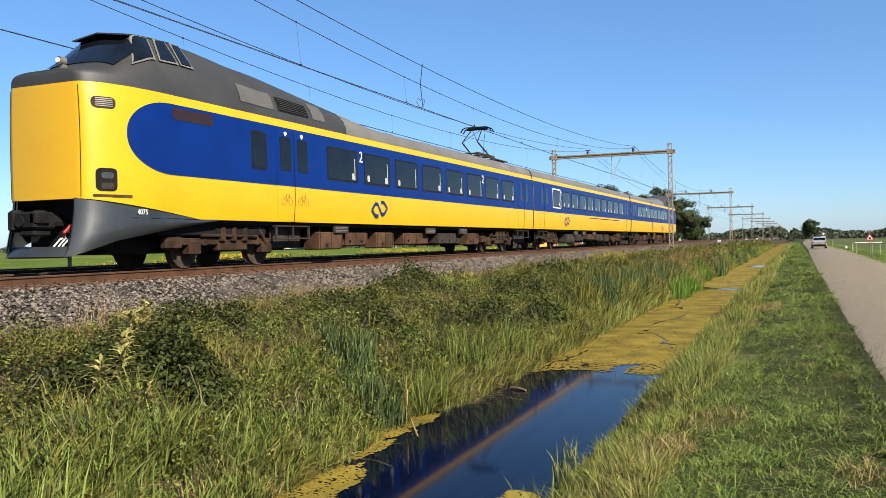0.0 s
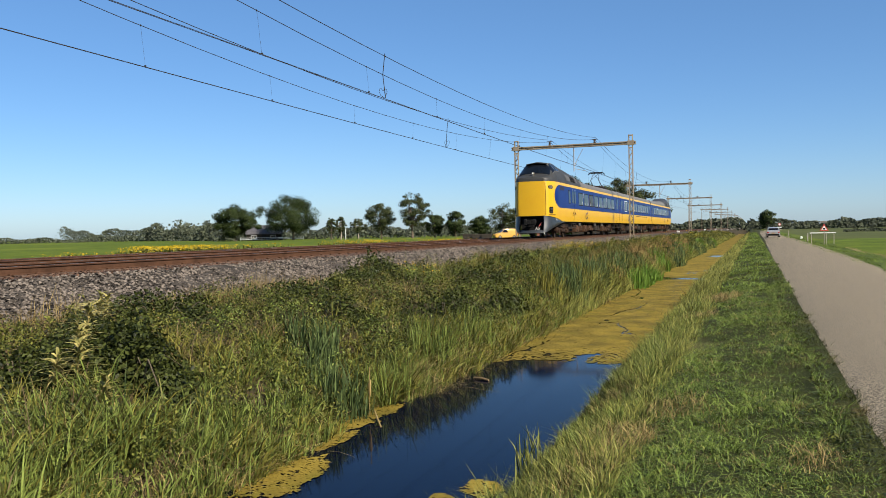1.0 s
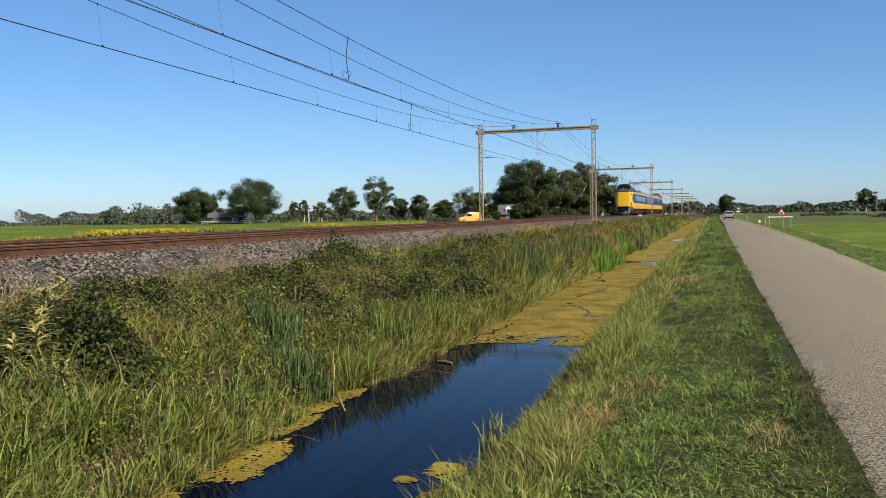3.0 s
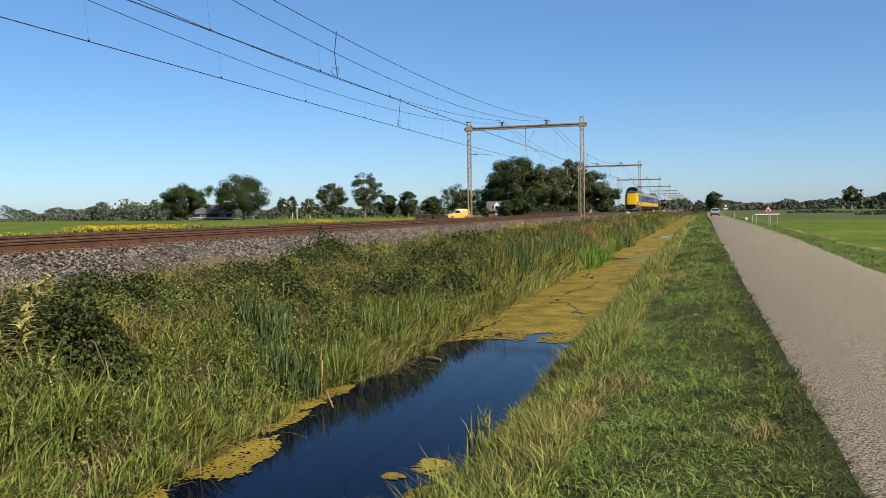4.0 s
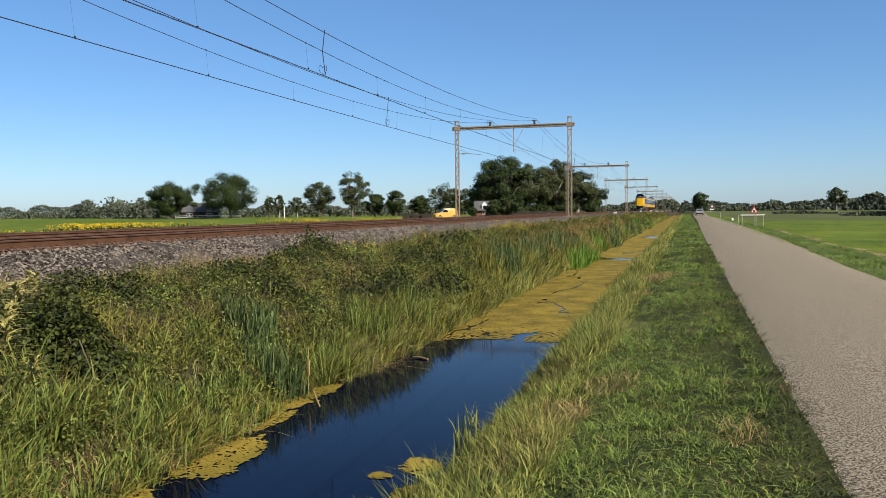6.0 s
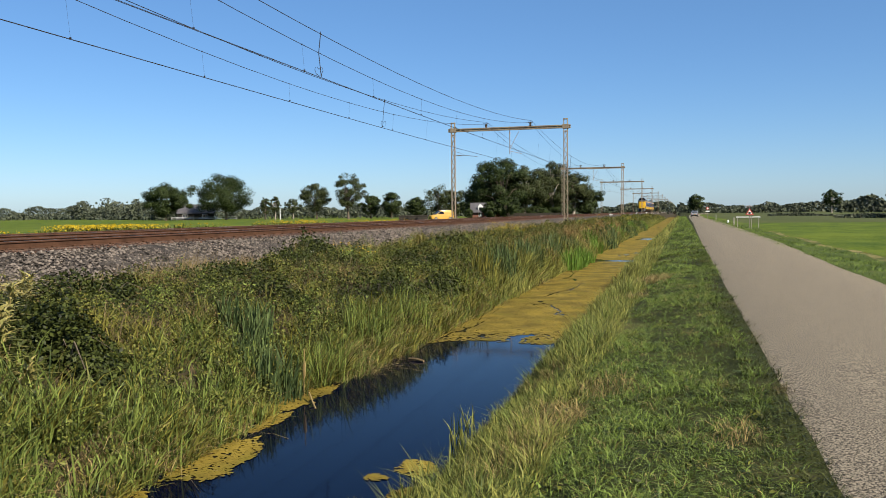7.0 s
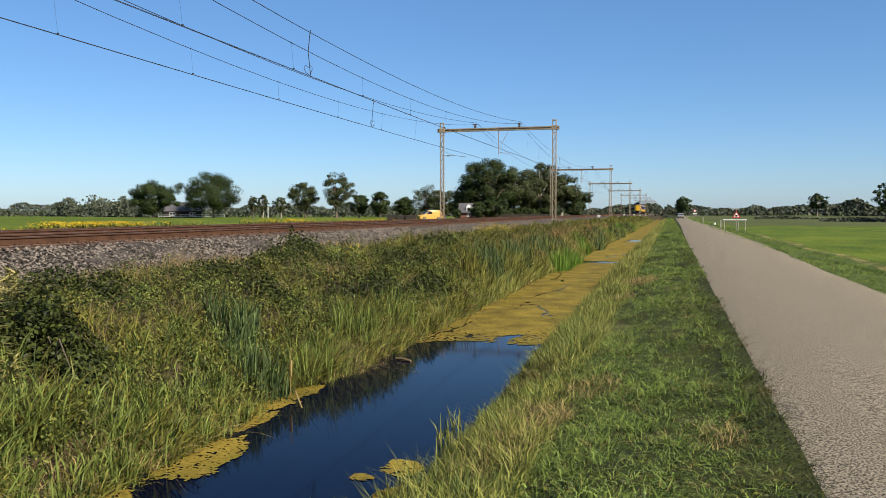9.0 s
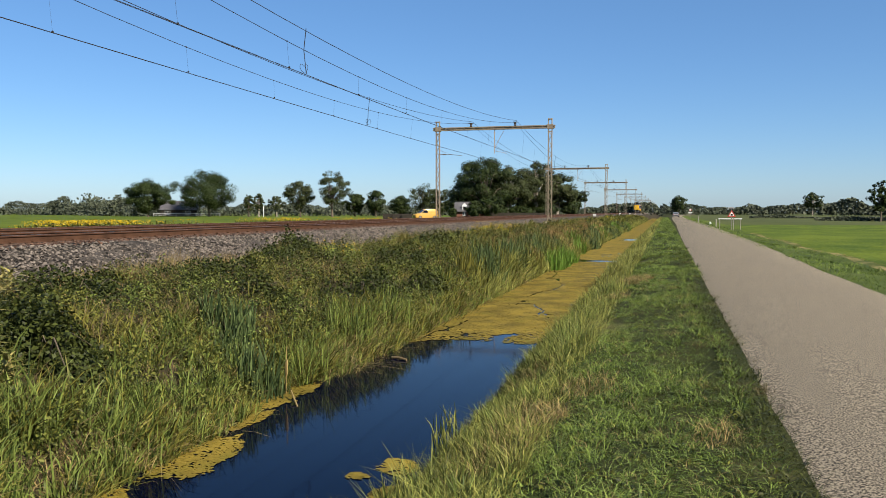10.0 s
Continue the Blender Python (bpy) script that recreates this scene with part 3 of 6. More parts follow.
def portals():
    for k, y in enumerate(PORTALS):
        p = tagged(new("catenary_portal"), "weathered tan steel lattice portal carrying the overhead wires", "portal", "overhead line portals")
        p.matrix_basis = pose(0, y, 0)
        for x in (POST_L, POST_R):
            post = part("post", POST_MESH, None, p)
            post.matrix_basis = pose(x, 0, 0)
            part("foot", FOOT, None, post, "concrete foot")
        part("beam", BEAM_MESH, None, p).matrix_basis = pose(0, 0, BEAM_Z)
        for x in (NEAR_TRACK, FAR_TRACK):
            part("insulator", INSULATOR, None, p, "dark ceramic insulator").matrix_basis = pose(x, 0, BEAM_Z)
        part("drop_arm", DROP_ARM, None, p, "pale steel registration arm").matrix_basis = pose(NEAR_TRACK - 1.9, 0, BEAM_Z)
        part("steady_arm", STEADY, None, p, "thin steel registration arm").matrix_basis = pose(POST_L, 0, 0)


def sag(y, low, high):
    k = (y - PORTALS[0]) / SPAN
    u = (k - math.floor(k)) * 2 - 1
    return EYE + low + (high - low) * u * u


CONTACT = EYE + 5.2


def overhead_wires(x, label):
    line = tagged(new("overhead_line"), label, "overhead wire", "overhead lines of the tracks")
    def stagger(y):
        k = (y - PORTALS[0]) / SPAN
        return x + 0.2 * math.cos(math.pi * k)
    ys = [PORTALS[0] + i * SPAN / 20 for i in range(20 * 8 + 1)]
    for e in (-0.025, 0.025):
        part("contact_wire", Build().tube([(stagger(y) + e, y, CONTACT + sag(y, -0.04, 0.05) - EYE) for y in ys], 0.0085, 5), WIRE, line)
    part("messenger_wire", Build().tube([(x, y, sag(y, 5.97, 8.1)) for y in ys], 0.012, 5), WIRE, line)
    part("feeder_wire", Build().tube([(x + 0.1, y, sag(y, 6.7, 8.25)) for y in ys], 0.0135, 5), WIRE, line)
    for s in range(3):
        for i in range(9):
            y = PORTALS[s] + 4.95 + 7.2 * i
            if y > PORTALS[s + 1] - 3:
                continue
            d = Build().tube([(stagger(y), y, CONTACT), (x, y, sag(y, 5.97, 8.1))], 0.0035, 4)
            d.box(stagger(y) - 0.03, stagger(y) + 0.03, y - 0.015, y + 0.015, CONTACT - 0.01, CONTACT + 0.035)
            d.box(x - 0.015, x + 0.015, y - 0.015, y + 0.015, sag(y, 5.97, 8.1) - 0.02, sag(y, 5.97, 8.1) + 0.03)
            part("dropper", d, WIRE, line)
    for s in range(3):
        y = PORTALS[s] + (28.0 if x == NEAR_TRACK else 46.3)
        m, f = sag(y, 5.97, 8.1), sag(y, 6.7, 8.25)
        j = Build()
        j.tube([(x + 0.1, y, f + 0.1), (x, y, m), (stagger(y), y + 0.05, CONTACT)], 0.016, 5)
        for e in (-1, 1):
            j.tube([(x, y, CONTACT + 0.28), (x + e * 0.05, y + e * 0.06, CONTACT + 0.36), (x + e * 0.10, y + e * 0.11, CONTACT + 0.34), (x + e * 0.11, y + e * 0.12, CONTACT + 0.24), (x + e * 0.07, y + e * 0.08, CONTACT + 0.1), (stagger(y), y + e * 0.06, CONTACT)], 0.01, 5)
        part("feeder_link", j, WIRE, line)


portals()
overhead_wires(NEAR_TRACK, "thin dark overhead wires above the nearer track")
overhead_wires(FAR_TRACK, "thin dark overhead wires above the farther track")


# ---- the train ----
# In the train's space: x to its near side, y along it from the nose, z up from the rail heads.
TRAIN_RUN = [(0, 12.2), (0.5, 32.3), (1, 52.4), (1.5, 72.4), (2, 92.5), (2.5, 112.5), (4, 172.7), (4.5, 192.7), (5.5, 232.0), (7, 289.5), (8.5, 345.5), (10, 400.0)]
CAR_LEN, TRAIN_LEN, GAP = 27.1, 81.1, 0.12
SKIRT_H, BELT_H, BLUE_TOP, STRIPE_TOP = 1.06, 1.96, 3.44, 3.63
SIDE_H = (0.9, 1.06, 1.3, 1.6, 1.96, 2.3, 2.7, 3.0, 3.25, 3.44, 3.63)
SIDE_Q = (0.955, 0.965, 0.985, 0.997, 1.0, 1.0, 0.997, 0.99, 0.98, 0.968, 0.945)


def plan_half(s, nosed=True):
    """Half width of the body at s."""
    if not nosed:
        return 1.42
    t = min(max((s + 0.45) / 1.75, 0), 1)
    return 0.82 + 0.60 * math.sqrt(max(0.0, 1 - (1 - t) ** 2))


def side_u(s, h, nosed=True):
    return plan_half(s, nosed) * float(np.interp(h, SIDE_H, SIDE_Q))


def roof_top(s, nosed=True):
    if not nosed:
        return 4.16
    return float(np.interp(s, (-0.45, 0.1, 0.3, 0.75, 1.2, 2.0, 3.2, 5.6, 8.3, 10.8, 11.5), (3.90, 4.02, 4.12, 4.55, 4.95, 5.01, 5.0, 4.90, 4.56, 4.22, 4.16)))


def roof_power(s, nosed=True):
    return float(np.interp(s, (-0.2, 0.3, 0.7, 3.0, 5.0, 9.0, 11.5), (4.2, 2.8, 2.2, 2.0, 1.85, 2.2, 2.5))) if nosed else 2.5


def body_bottom(s, nosed=True):
    return float(np.interp(s, (-0.45, 2.4), (1.42, SKIRT_H))) if nosed else SKIRT_H


def roof_point(s, a, nosed=True, out=0.0):
    """A point of the roof: a from 0 at the stripe to 1 at the ridge."""
    w, top, n = side_u(s, STRIPE_TOP, nosed), roof_top(s, nosed) - STRIPE_TOP, roof_power(s, nosed)
    c, d = math.cos(a * math.pi / 2), math.sin(a * math.pi / 2)
    x, z = c ** (2 / n), d ** (2 / n)
    flat = float(np.interp(s, (0.55, 1.1, 2.6, 4.6), (0, 1, 1, 0))) if nosed else 0.0
    x += flat * (float(np.interp(a, (0, 0.2, 0.36, 0.667, 1), (1, 0.95, 0.84, 0.5, 0))) - x)
    z += flat * (float(np.interp(a, (0, 0.2, 0.36, 0.667, 1), (0, 0.28, 0.52, 0.93, 1))) - z)
    return (w * x + out * c, s, STRIPE_TOP + top * z + out * d)


def coach_shell(length, nosed):
    """Walls and roof in one shell: yellow below the stripe's top, grey above; closed at both ends."""
    b = Build()
    stations = sorted(set([-0.45, -0.43, -0.38, -0.3, -0.2, -0.1, 0, 0.1, 0.25, 0.4, 0.55, 0.75, 0.9, 1.05, 1.2, 1.35, 1.6, 2.0, 2.4, 3, 3.6, 4.4, 5.6, 7, 8.3, 9.5, 10.8, 11.5, 16, 21, 26, length] if nosed else [0, 6, 13, 20, length]))
    rings, n_side, n_roof = [], len(SIDE_H) - 1, 9
    for s in stations:
        low = body_bottom(s, nosed)
        hs = [max(h, low) for h in SIDE_H[1:]]
        hs = [low + (h - SKIRT_H) * (STRIPE_TOP - low) / (STRIPE_TOP - SKIRT_H) for h in SIDE_H[1:]]
        near = [(side_u(s, h, nosed), s, h) for h in hs]
        roof = [roof_point(s, i / n_roof, nosed) for i in range(1, n_roof + 1)]
        half = near + roof
        rings.append(half + [(-x, y, z) for x, y, z in reversed(half[:-1])])
    m = len(rings[0])
    for i in range(len(rings) - 1):
        for j in range(m - 1):
            roofy = n_side - 1 <= j < m - n_side
            b.add([rings[i][j], rings[i][j + 1], rings[i + 1][j + 1], rings[i + 1][j]], [(0, 3, 2, 1)], 1 if roofy else 0)
        b.add([rings[i][0], rings[i][-1], rings[i + 1][-1], rings[i + 1][0]], [(0, 1, 2, 3)], 2)
    for k, flip in ((0, False), (len(rings) - 1, True)):
        r = rings[k]
        for j in range(m // 2):
            f = (0, 1, 2, 3) if flip else (3, 2, 1, 0)
            quad = [r[j], r[j + 1], r[m - 2 - j], r[m - 1 - j]]
            b.add(quad if r[j + 1] != r[m - 2 - j] else quad[:2] + quad[3:], [f if r[j + 1] != r[m - 2 - j] else ((0, 1, 2) if flip else (2, 1, 0))], (1 if roofy_row(j, n_side) else 0) if not flip and nosed else 2)
    me = b.mesh("coach_body", [YELLOW, ROOF_GREY if nosed else ROOF_LIGHT, UNDER_DARK])
    bm = bmesh.new()
    bm.from_mesh(me)
    bmesh.ops.remove_doubles(bm, verts=bm.verts, dist=0.0005)
    bmesh.ops.recalc_face_normals(bm, faces=bm.faces)
    bm.to_mesh(me)
    bm.free()
    me.polygons.foreach_set("use_smooth", [True] * len(me.polygons))
    me.set_sharp_from_angle(angle=radians(40))
    return me


def roofy_row(j, n_side):
    return j >= n_side - 1


def side_patch(s0, s1, h0, h1, out, side, nosed, start=None, corner=0.0):
    """A thin panel that follows the wall, with a rim; corner: rounded corners; start(h): a curved front edge."""
    b = Build()
    hs = np.linspace(h0, h1, max(3, int((h1 - h0) / 0.1) + 2))
    if corner:
        hs = np.unique(np.concatenate([h0 + corner * (1 - np.cos(np.linspace(0, math.pi / 2, 5))), np.linspace(h0 + corner, h1 - corner, max(3, int((h1 - h0) / 0.15))), h1 - corner * (1 - np.cos(np.linspace(0, math.pi / 2, 5)))]))
    if start:
        hs = h0 + (h1 - h0) * (1 - np.cos(np.linspace(0, math.pi, 25))) / 2
    rows = []
    for h in hs:
        a, e = (start(h) if start else s0), s1
        if corner:
            d = min(h - h0, h1 - h)
            k = corner - math.sqrt(max(0, corner ** 2 - (corner - d) ** 2)) if d < corner else 0
            a, e = a + k, e - k
        cols = [a + (e - a) * t for t in ((0, 0.04, 0.1, 0.2, 0.35, 1) if start else (0, 0.5, 1))] if not start else list(np.concatenate([np.linspace(a, 2.2, 12), np.linspace(3, e, 5)]))
        rows.append([(side * (side_u(s, h, nosed) + out), s, h) for s in cols])
    inner = [[(side * (abs(x) - out - 0.01), y, z) for x, y, z in r] for r in rows]
    b.loft(rows, 0, False, False)
    for r, q in ((rows[0], inner[0]), (rows[-1], inner[-1]), ([r[0] for r in rows], [r[0] for r in inner]), ([r[-1] for r in rows], [r[-1] for r in inner])):
        b.loft([r, q], 0, False, False)
    return b


def blue_start(h):
    t = (h - BELT_H) / (BLUE_TOP - BELT_H)
    return 0.33 + 1.15 * (1 - math.sqrt(max(0.0, 1 - min(1.0, abs(t - 0.5) / 0.5) ** 2.2)))


def window(body, s0, s1, h0, h1, nosed, seats=False):
    for side in (1, -1):
        w = part("window", side_patch(s0, s1, h0, h1, 0.008, side, nosed, corner=0.09), BLACK, body, "black rubber window frame")
        part("pane", side_patch(s0 + 0.05, s1 - 0.05, h0 + 0.05, h1 - 0.05, 0.012, side, nosed, corner=0.06), GLASS, w, "dark tinted glass pane")


def doors(body, s0, s1, nosed, glass):
    for side in (1, -1):
        mid = (s0 + s1) / 2
        for a, e in ((s0, mid - 0.012), (mid + 0.012, s1)):
            d = Build()
            for h0, h1, slot in ((SKIRT_H + 0.02, BELT_H, 0), (BELT_H, 3.36, 1)):
                p = side_patch(a, e, h0, h1, 0.009, side, nosed)
                d.add(p.v, p.f, slot)
            leaf = part("door", d, [YELLOW, BLUE], body, "yellow and blue sliding door leaf")
            c = (a + e) / 2
            part("door_window", side_patch(c - glass, c + glass, 2.34, 3.2, 0.015, side, nosed, corner=0.07), GLASS, leaf, "narrow dark door window")
        part("door_seam", side_patch(mid - 0.012, mid + 0.012, SKIRT_H, 3.36, 0.016, side, nosed), BLACK, body)
        part("step", Build().box(side * 1.3 - 0.09, side * 1.3 + 0.09, s0, s1, 0.62, 0.66, 0, 0.01).box(side * 1.1 - 0.02, side * 1.1 + 0.02, s0 + 0.1, s1 - 0.1, 0.4, 0.98, 0).box(side * 1.3 - 0.07, side * 1.3 + 0.07, s0, s1, 0.93, 0.97, 0, 0.01).box(side * 1.34 - 0.02, side * 1.34 + 0.02, s0, s0 + 0.06, 0.62, 0.97).box(side * 1.34 - 0.02, side * 1.34 + 0.02, s1 - 0.06, s1, 0.62, 0.97).box(side * 1.34 - 0.02, side * 1.34 + 0.02, (s0 + s1) / 2 - 0.02, (s0 + s1) / 2 + 0.02, 0.62, 0.97), UNDER_DARK, body, "dark footstep below the door")


def sign_text(body, text, s, h, size, side, nosed, material, label, out=0.016):
    cu = bpy.data.curves.new("lettering", "FONT")
    cu.body, cu.size, cu.extrude, cu.align_x = text, size, 0.002, "CENTER"
    tmp = new("lettering", cu)
    me = bpy.data.meshes.new_from_object(tmp)
    bpy.data.objects.remove(tmp)
    me.materials.clear()
    me.materials.append(material)
    ob = part("lettering", me, None, body, label)
    ob.matrix_basis = pose(side * (side_u(s, h, nosed) + out), s, h, 90, 0, 90 * side)
    return ob


def arrows_emblem(body, s, h, side, nosed):
    """The railway's emblem: two interlocking arrows as bent bars."""
    b = Build()
    u = side * (side_u(s, h, nosed) + 0.012)
    def bar(points, w):
        for (a, c), (d, e) in zip(points[:-1], points[1:]):
            n = Vector((d - a, e - c)).normalized()
            q = Vector((-n.y, n.x)) * w / 2
            a2, c2, d2, e2 = a - n.x * w * 0.3, c - n.y * w * 0.3, d + n.x * w * 0.3, e + n.y * w * 0.3
            b.add([(u, s + 0.82 * (a2 + q.x), h + 1.25 * (c2 + q.y)), (u, s + 0.82 * (a2 - q.x), h + 1.25 * (c2 - q.y)), (u, s + 0.82 * (d2 - q.x), h + 1.25 * (e2 - q.y)), (u, s + 0.82 * (d2 + q.x), h + 1.25 * (e2 + q.y))], [(0, 1, 2, 3)])
    bar([(0.62, 0.03), (0.36, 0.17), (0.14, 0.17)], 0.085)
    bar([(-0.62, -0.03), (-0.36, -0.17), (-0.14, -0.17)], 0.085)
    bar([(0.62, 0.03), (0.36, -0.12), (0.16, -0.12), (-0.16, 0.12), (-0.36, 0.12), (-0.62, -0.03)], 0.085)
    part("emblem", b, BLUE, body, "blue emblem of two interlocking arrows")


def bogie(parent, s):
    b = Build()
    for side in (1, -1):
        x = side * 1.02
        b.box(x - 0.08, x + 0.08, s - 1.75, s + 1.75, 0.50, 0.66, 0, 0.02)
        b.box(x - 0.10, x + 0.10, s - 0.55, s + 0.55, 0.36, 0.56, 0, 0.03)
        for e in (-1.35, 1.35):
            b.box(x - 0.12, x + 0.12, s + e - 0.2, s + e + 0.2, 0.28, 0.62, 0, 0.04)
            b.tube([(x, s + e * 0.72, 0.5), (x, s + e * 0.72, 0.86)], 0.1, 10)
        for e in (-0.42, 0.0, 0.42):
            b.tube([(x + 0.06 * side, s + e, 0.6), (x + 0.06 * side, s + e, 0.92)], 0.12, 10)
        b.box(x - 0.06, x + 0.14, s - 0.75, s + 0.75, 0.86, 0.94, 0, 0.02)
        b.tube([(x + 0.13 * side, s - 1.2, 0.72), (x + 0.13 * side, s + 0.9, 0.70)], 0.035, 6)
        b.tube([(x + 0.1 * side, s + 0.95, 0.95), (x + 0.12 * side, s + 1.25, 0.55)], 0.05, 8)
        b.box(x - 0.1, x + 0.1, s - 2.25, s - 1.75, 0.42, 0.72, 0, 0.04)
    b.box(-1.0, 1.0, s - 0.25, s + 0.25, 0.4, 0.7, 0, 0.03)
    frame_ob = part("bogie", b, BOGIE, parent, "brown brake-dusted bogie", True)
    for e in (-1.35, 1.35):
        w = Build()
        for side in (1, -1):
            w.disc((side * 0.76, s + e, 0.45), (1, 0, 0), 0.45, 0.12, 28)
            w.disc((side * 0.69, s + e, 0.45), (1, 0, 0), 0.485, 0.03, 28)
            w.disc((side * 0.84, s + e, 0.45), (1, 0, 0), 0.17, 0.08, 16)
        w.tube([(-0.8, s + e, 0.45), (0.8, s + e, 0.45)], 0.09, 10)
        part("wheelset", w, WHEEL, frame_ob, "steel wheels on an axle", True)


def underfloor(parent, s0, s1, seed):
    rng = random.Random(seed)
    # Underframe takes plain black so the gaps between boxes read as shade.
    part("underframe", Build().box(-1.26, 1.26, s0 - 4.4, s1 + 5.4, 0.96, 1.08, 0, 0.02).box(-0.62, 0.62, s0 - 5.4, s1 + 5.4, 0.62, 0.97, 0, 0.02).box(-0.7, 0.7, s0 + 1, s1 - 1, 0.4, 0.95, 0, 0.02), BLACK, parent, "underframe coloured black for the shade under the floor")
    s = s0 + 0.9
    while s < s1 - 1.0:
        w = rng.uniform(0.9, 2.2)
        e = min(s + w, s1 - 0.2)
        low = rng.choice((0.33, 0.36, 0.42, 0.5))
        deep = rng.choice((1.1, 1.18, 1.24))
        brown = rng.random() < 0.7
        for side in (1, -1):
            b = Build().box(min(side * 0.7, side * deep), max(side * 0.7, side * deep), s, e, low, 0.82, 0, 0.03)
            for q in (s + 0.02, (s + e) / 2, e - 0.06):
                b.box(side * (deep + 0.01) - 0.012, side * (deep + 0.01) + 0.012, q, q + 0.04, low + 0.05, 0.8, 0)
            for k in range(int((e - s) / 0.7)):
                q = s + 0.35 + 0.7 * k
                b.box(side * (deep + 0.01) - 0.02, side * (deep + 0.01) + 0.02, q - 0.04, q + 0.04, low + 0.1, low + 0.17, 1)
            for q in (s + 0.15, e - 0.2):
                b.box(side * deep * 0.9 - 0.03, side * deep * 0.9 + 0.03, q, q + 0.05, 0.8, 0.96, 1)
            part("equipment_box", b, [UNDER if brown else UNDER_DARK, BLACK], parent, "brown dusty equipment box under the floor" if brown else "grimy dark equipment box under the floor")
        if rng.random() < 0.5:
            for side in (1, -1):
                v = part("vent", Build().box(side * 1.26 - 0.04, side * 1.26 + 0.04, e - 0.5, e + 0.3, 0.78, 1.0, 0, 0.015), UNDER_DARK, parent, "grey ventilation grille below the floor")
                for k in range(4):
                    part("slat", Build().box(side * 1.305 - 0.006, side * 1.305 + 0.006, e - 0.45, e + 0.25, 0.81 + 0.045 * k, 0.83 + 0.045 * k), STEEL, v)
        s = e + rng.uniform(0.3, 1.1)


def cab_details(body):
    # blue band with its rounded front, the cab's glazing, lamps, grilles, apron and coupler
    for side in (1, -1):
        part("blue_band", side_patch(0, CAR_LEN - 0.02, BELT_H, BLUE_TOP, 0.005, side, True, start=blue_start), BLUE, body, "blue band with a rounded front")
        part("destination_display", side_patch(1.54, 2.82, 3.12, 3.37, 0.012, side, True, corner=0.03), RED_LENS, body, "dark red destination display")
        grille = part("grille", side_patch(-0.30, 0.12, 3.14, 3.36, 0.012, side, True, corner=0.09), UNDER_DARK, body, "rounded ventilation grille")
        for k in range(5):
            h = 3.175 + 0.036 * k
            part("slat", side_patch(-0.24, 0.06, h, h + 0.018, 0.02, side, True), STEEL, grille)
        lamp = part("headlamp", side_patch(-0.26, 0.11, 1.56, 2.0, 0.010, side, True, corner=0.09), BLACK, body, "dark recessed headlamp cluster")
        part("lens", side_patch(-0.18, 0.04, 1.80, 1.92, 0.018, side, True, corner=0.05), SKIRT_GREY, lamp, "dim lamp lens")
        part("lens", side_patch(-0.18, 0.04, 1.6, 1.72, 0.018, side, True, corner=0.04), UNDER_DARK, lamp, "dark lamp lens")
        part("handrail", side_patch(-0.30, 0.42, 1.45, 1.50, 0.02, side, True, corner=0.02), UNDER, body, "brown step rail")
        part("front_seam", Build().tube([(side * (side_u(-0.43, h) + 0.004), -0.44, h) for h in (1.45, 2.0, 2.7, 3.2, 3.56)], 0.008, 4), BLACK, body)
        sign_text(body, "4075", 0.66, 1.13, 0.145, side, True, WHITE, "white unit number", 0.03)
        # side glazing of the raised cab
        for low0, low1, top0, top1 in ((0.68, 1.36, 1.12, 1.62), (1.46, 2.06, 1.78, 2.14), (2.12, 2.54, 2.28, 2.6)):
            for out, mat_, ins, nm in ((0.026, ROOF_LIGHT, 0.0, "cab_side_window"), (0.04, GLASS, 0.05, "pane")):
                b = Build()
                rows = []
                for k in np.linspace(0, 1, 7):
                    a = 0.36 + 0.31 * k + (0.022 if k == 0 else -0.022 if k == 1 else 0) * (ins > 0)
                    f0, f1 = low0 + (top0 - low0) * k + ins, low1 + (top1 - low1) * k - ins
                    rows.append([tuple(np.multiply(roof_point(s, a, True, out), (side, 1, 1))) for s in np.linspace(f0, f1, 7)])
                b.loft(rows, 0, False, False)
                if ins:
                    part(nm, b, mat_, frame_w, "dark cab window glass", True)
                else:
                    frame_w = part(nm, b, mat_, body, "grey cab window frame", True)
        # roof grilles behind the cab
        for s0, s1, a0, a1, m, nm in ((3.95, 5.3, 0.12, 0.34, ROOF_PANEL, "roof_panel"), (5.5, 6.9, 0.12, 0.32, BLACK, "roof_grille"), (7.1, 7.75, 0.12, 0.42, ROOF_PANEL, "roof_hatch")):
            b = Build()
            b.loft([[tuple(np.multiply(roof_point(s, a, True, 0.015), (side, 1, 1))) for s in np.linspace(s0, s1, 5)] for a in np.linspace(a0, a1, 5)], 0, False, False)
            g = part(nm, b, m, body, "", True)
            if nm == "roof_grille":
                for k in range(7):
                    a = a0 + 0.02 + k * 0.028
                    part("slat", Build().tube([tuple(np.multiply(roof_point(s, a, True, 0.025), (side, 1, 1))) for s in (s0 + 0.05, (s0 + s1) / 2, s1 - 0.05)], 0.014, 4), ROOF_GREY, g)
    # windscreen, visor and top lamp
    b = Build()
    across = [(1, a) for a in (0.5, 0.54, 0.6, 0.667, 0.75, 0.85, 0.95)] + [(-1, a) for a in (0.95, 0.85, 0.75, 0.667, 0.6, 0.54, 0.5)]
    b.loft([[tuple(np.multiply(roof_point(s, a, True, 0.035), (sd, 1, 1))) for sd, a in across] for s in (0.34, 0.4, 0.48, 0.55, 0.65, 0.75, 0.85, 0.95, 1.05)], 0, False, False)
    part("windscreen", b, GLASS, body, "dark sloping windscreen", True)
    b = Build()
    across = [(1, a) for a in (0.667, 0.75, 0.87, 1.0)] + [(-1, a) for a in (0.87, 0.75, 0.667)]
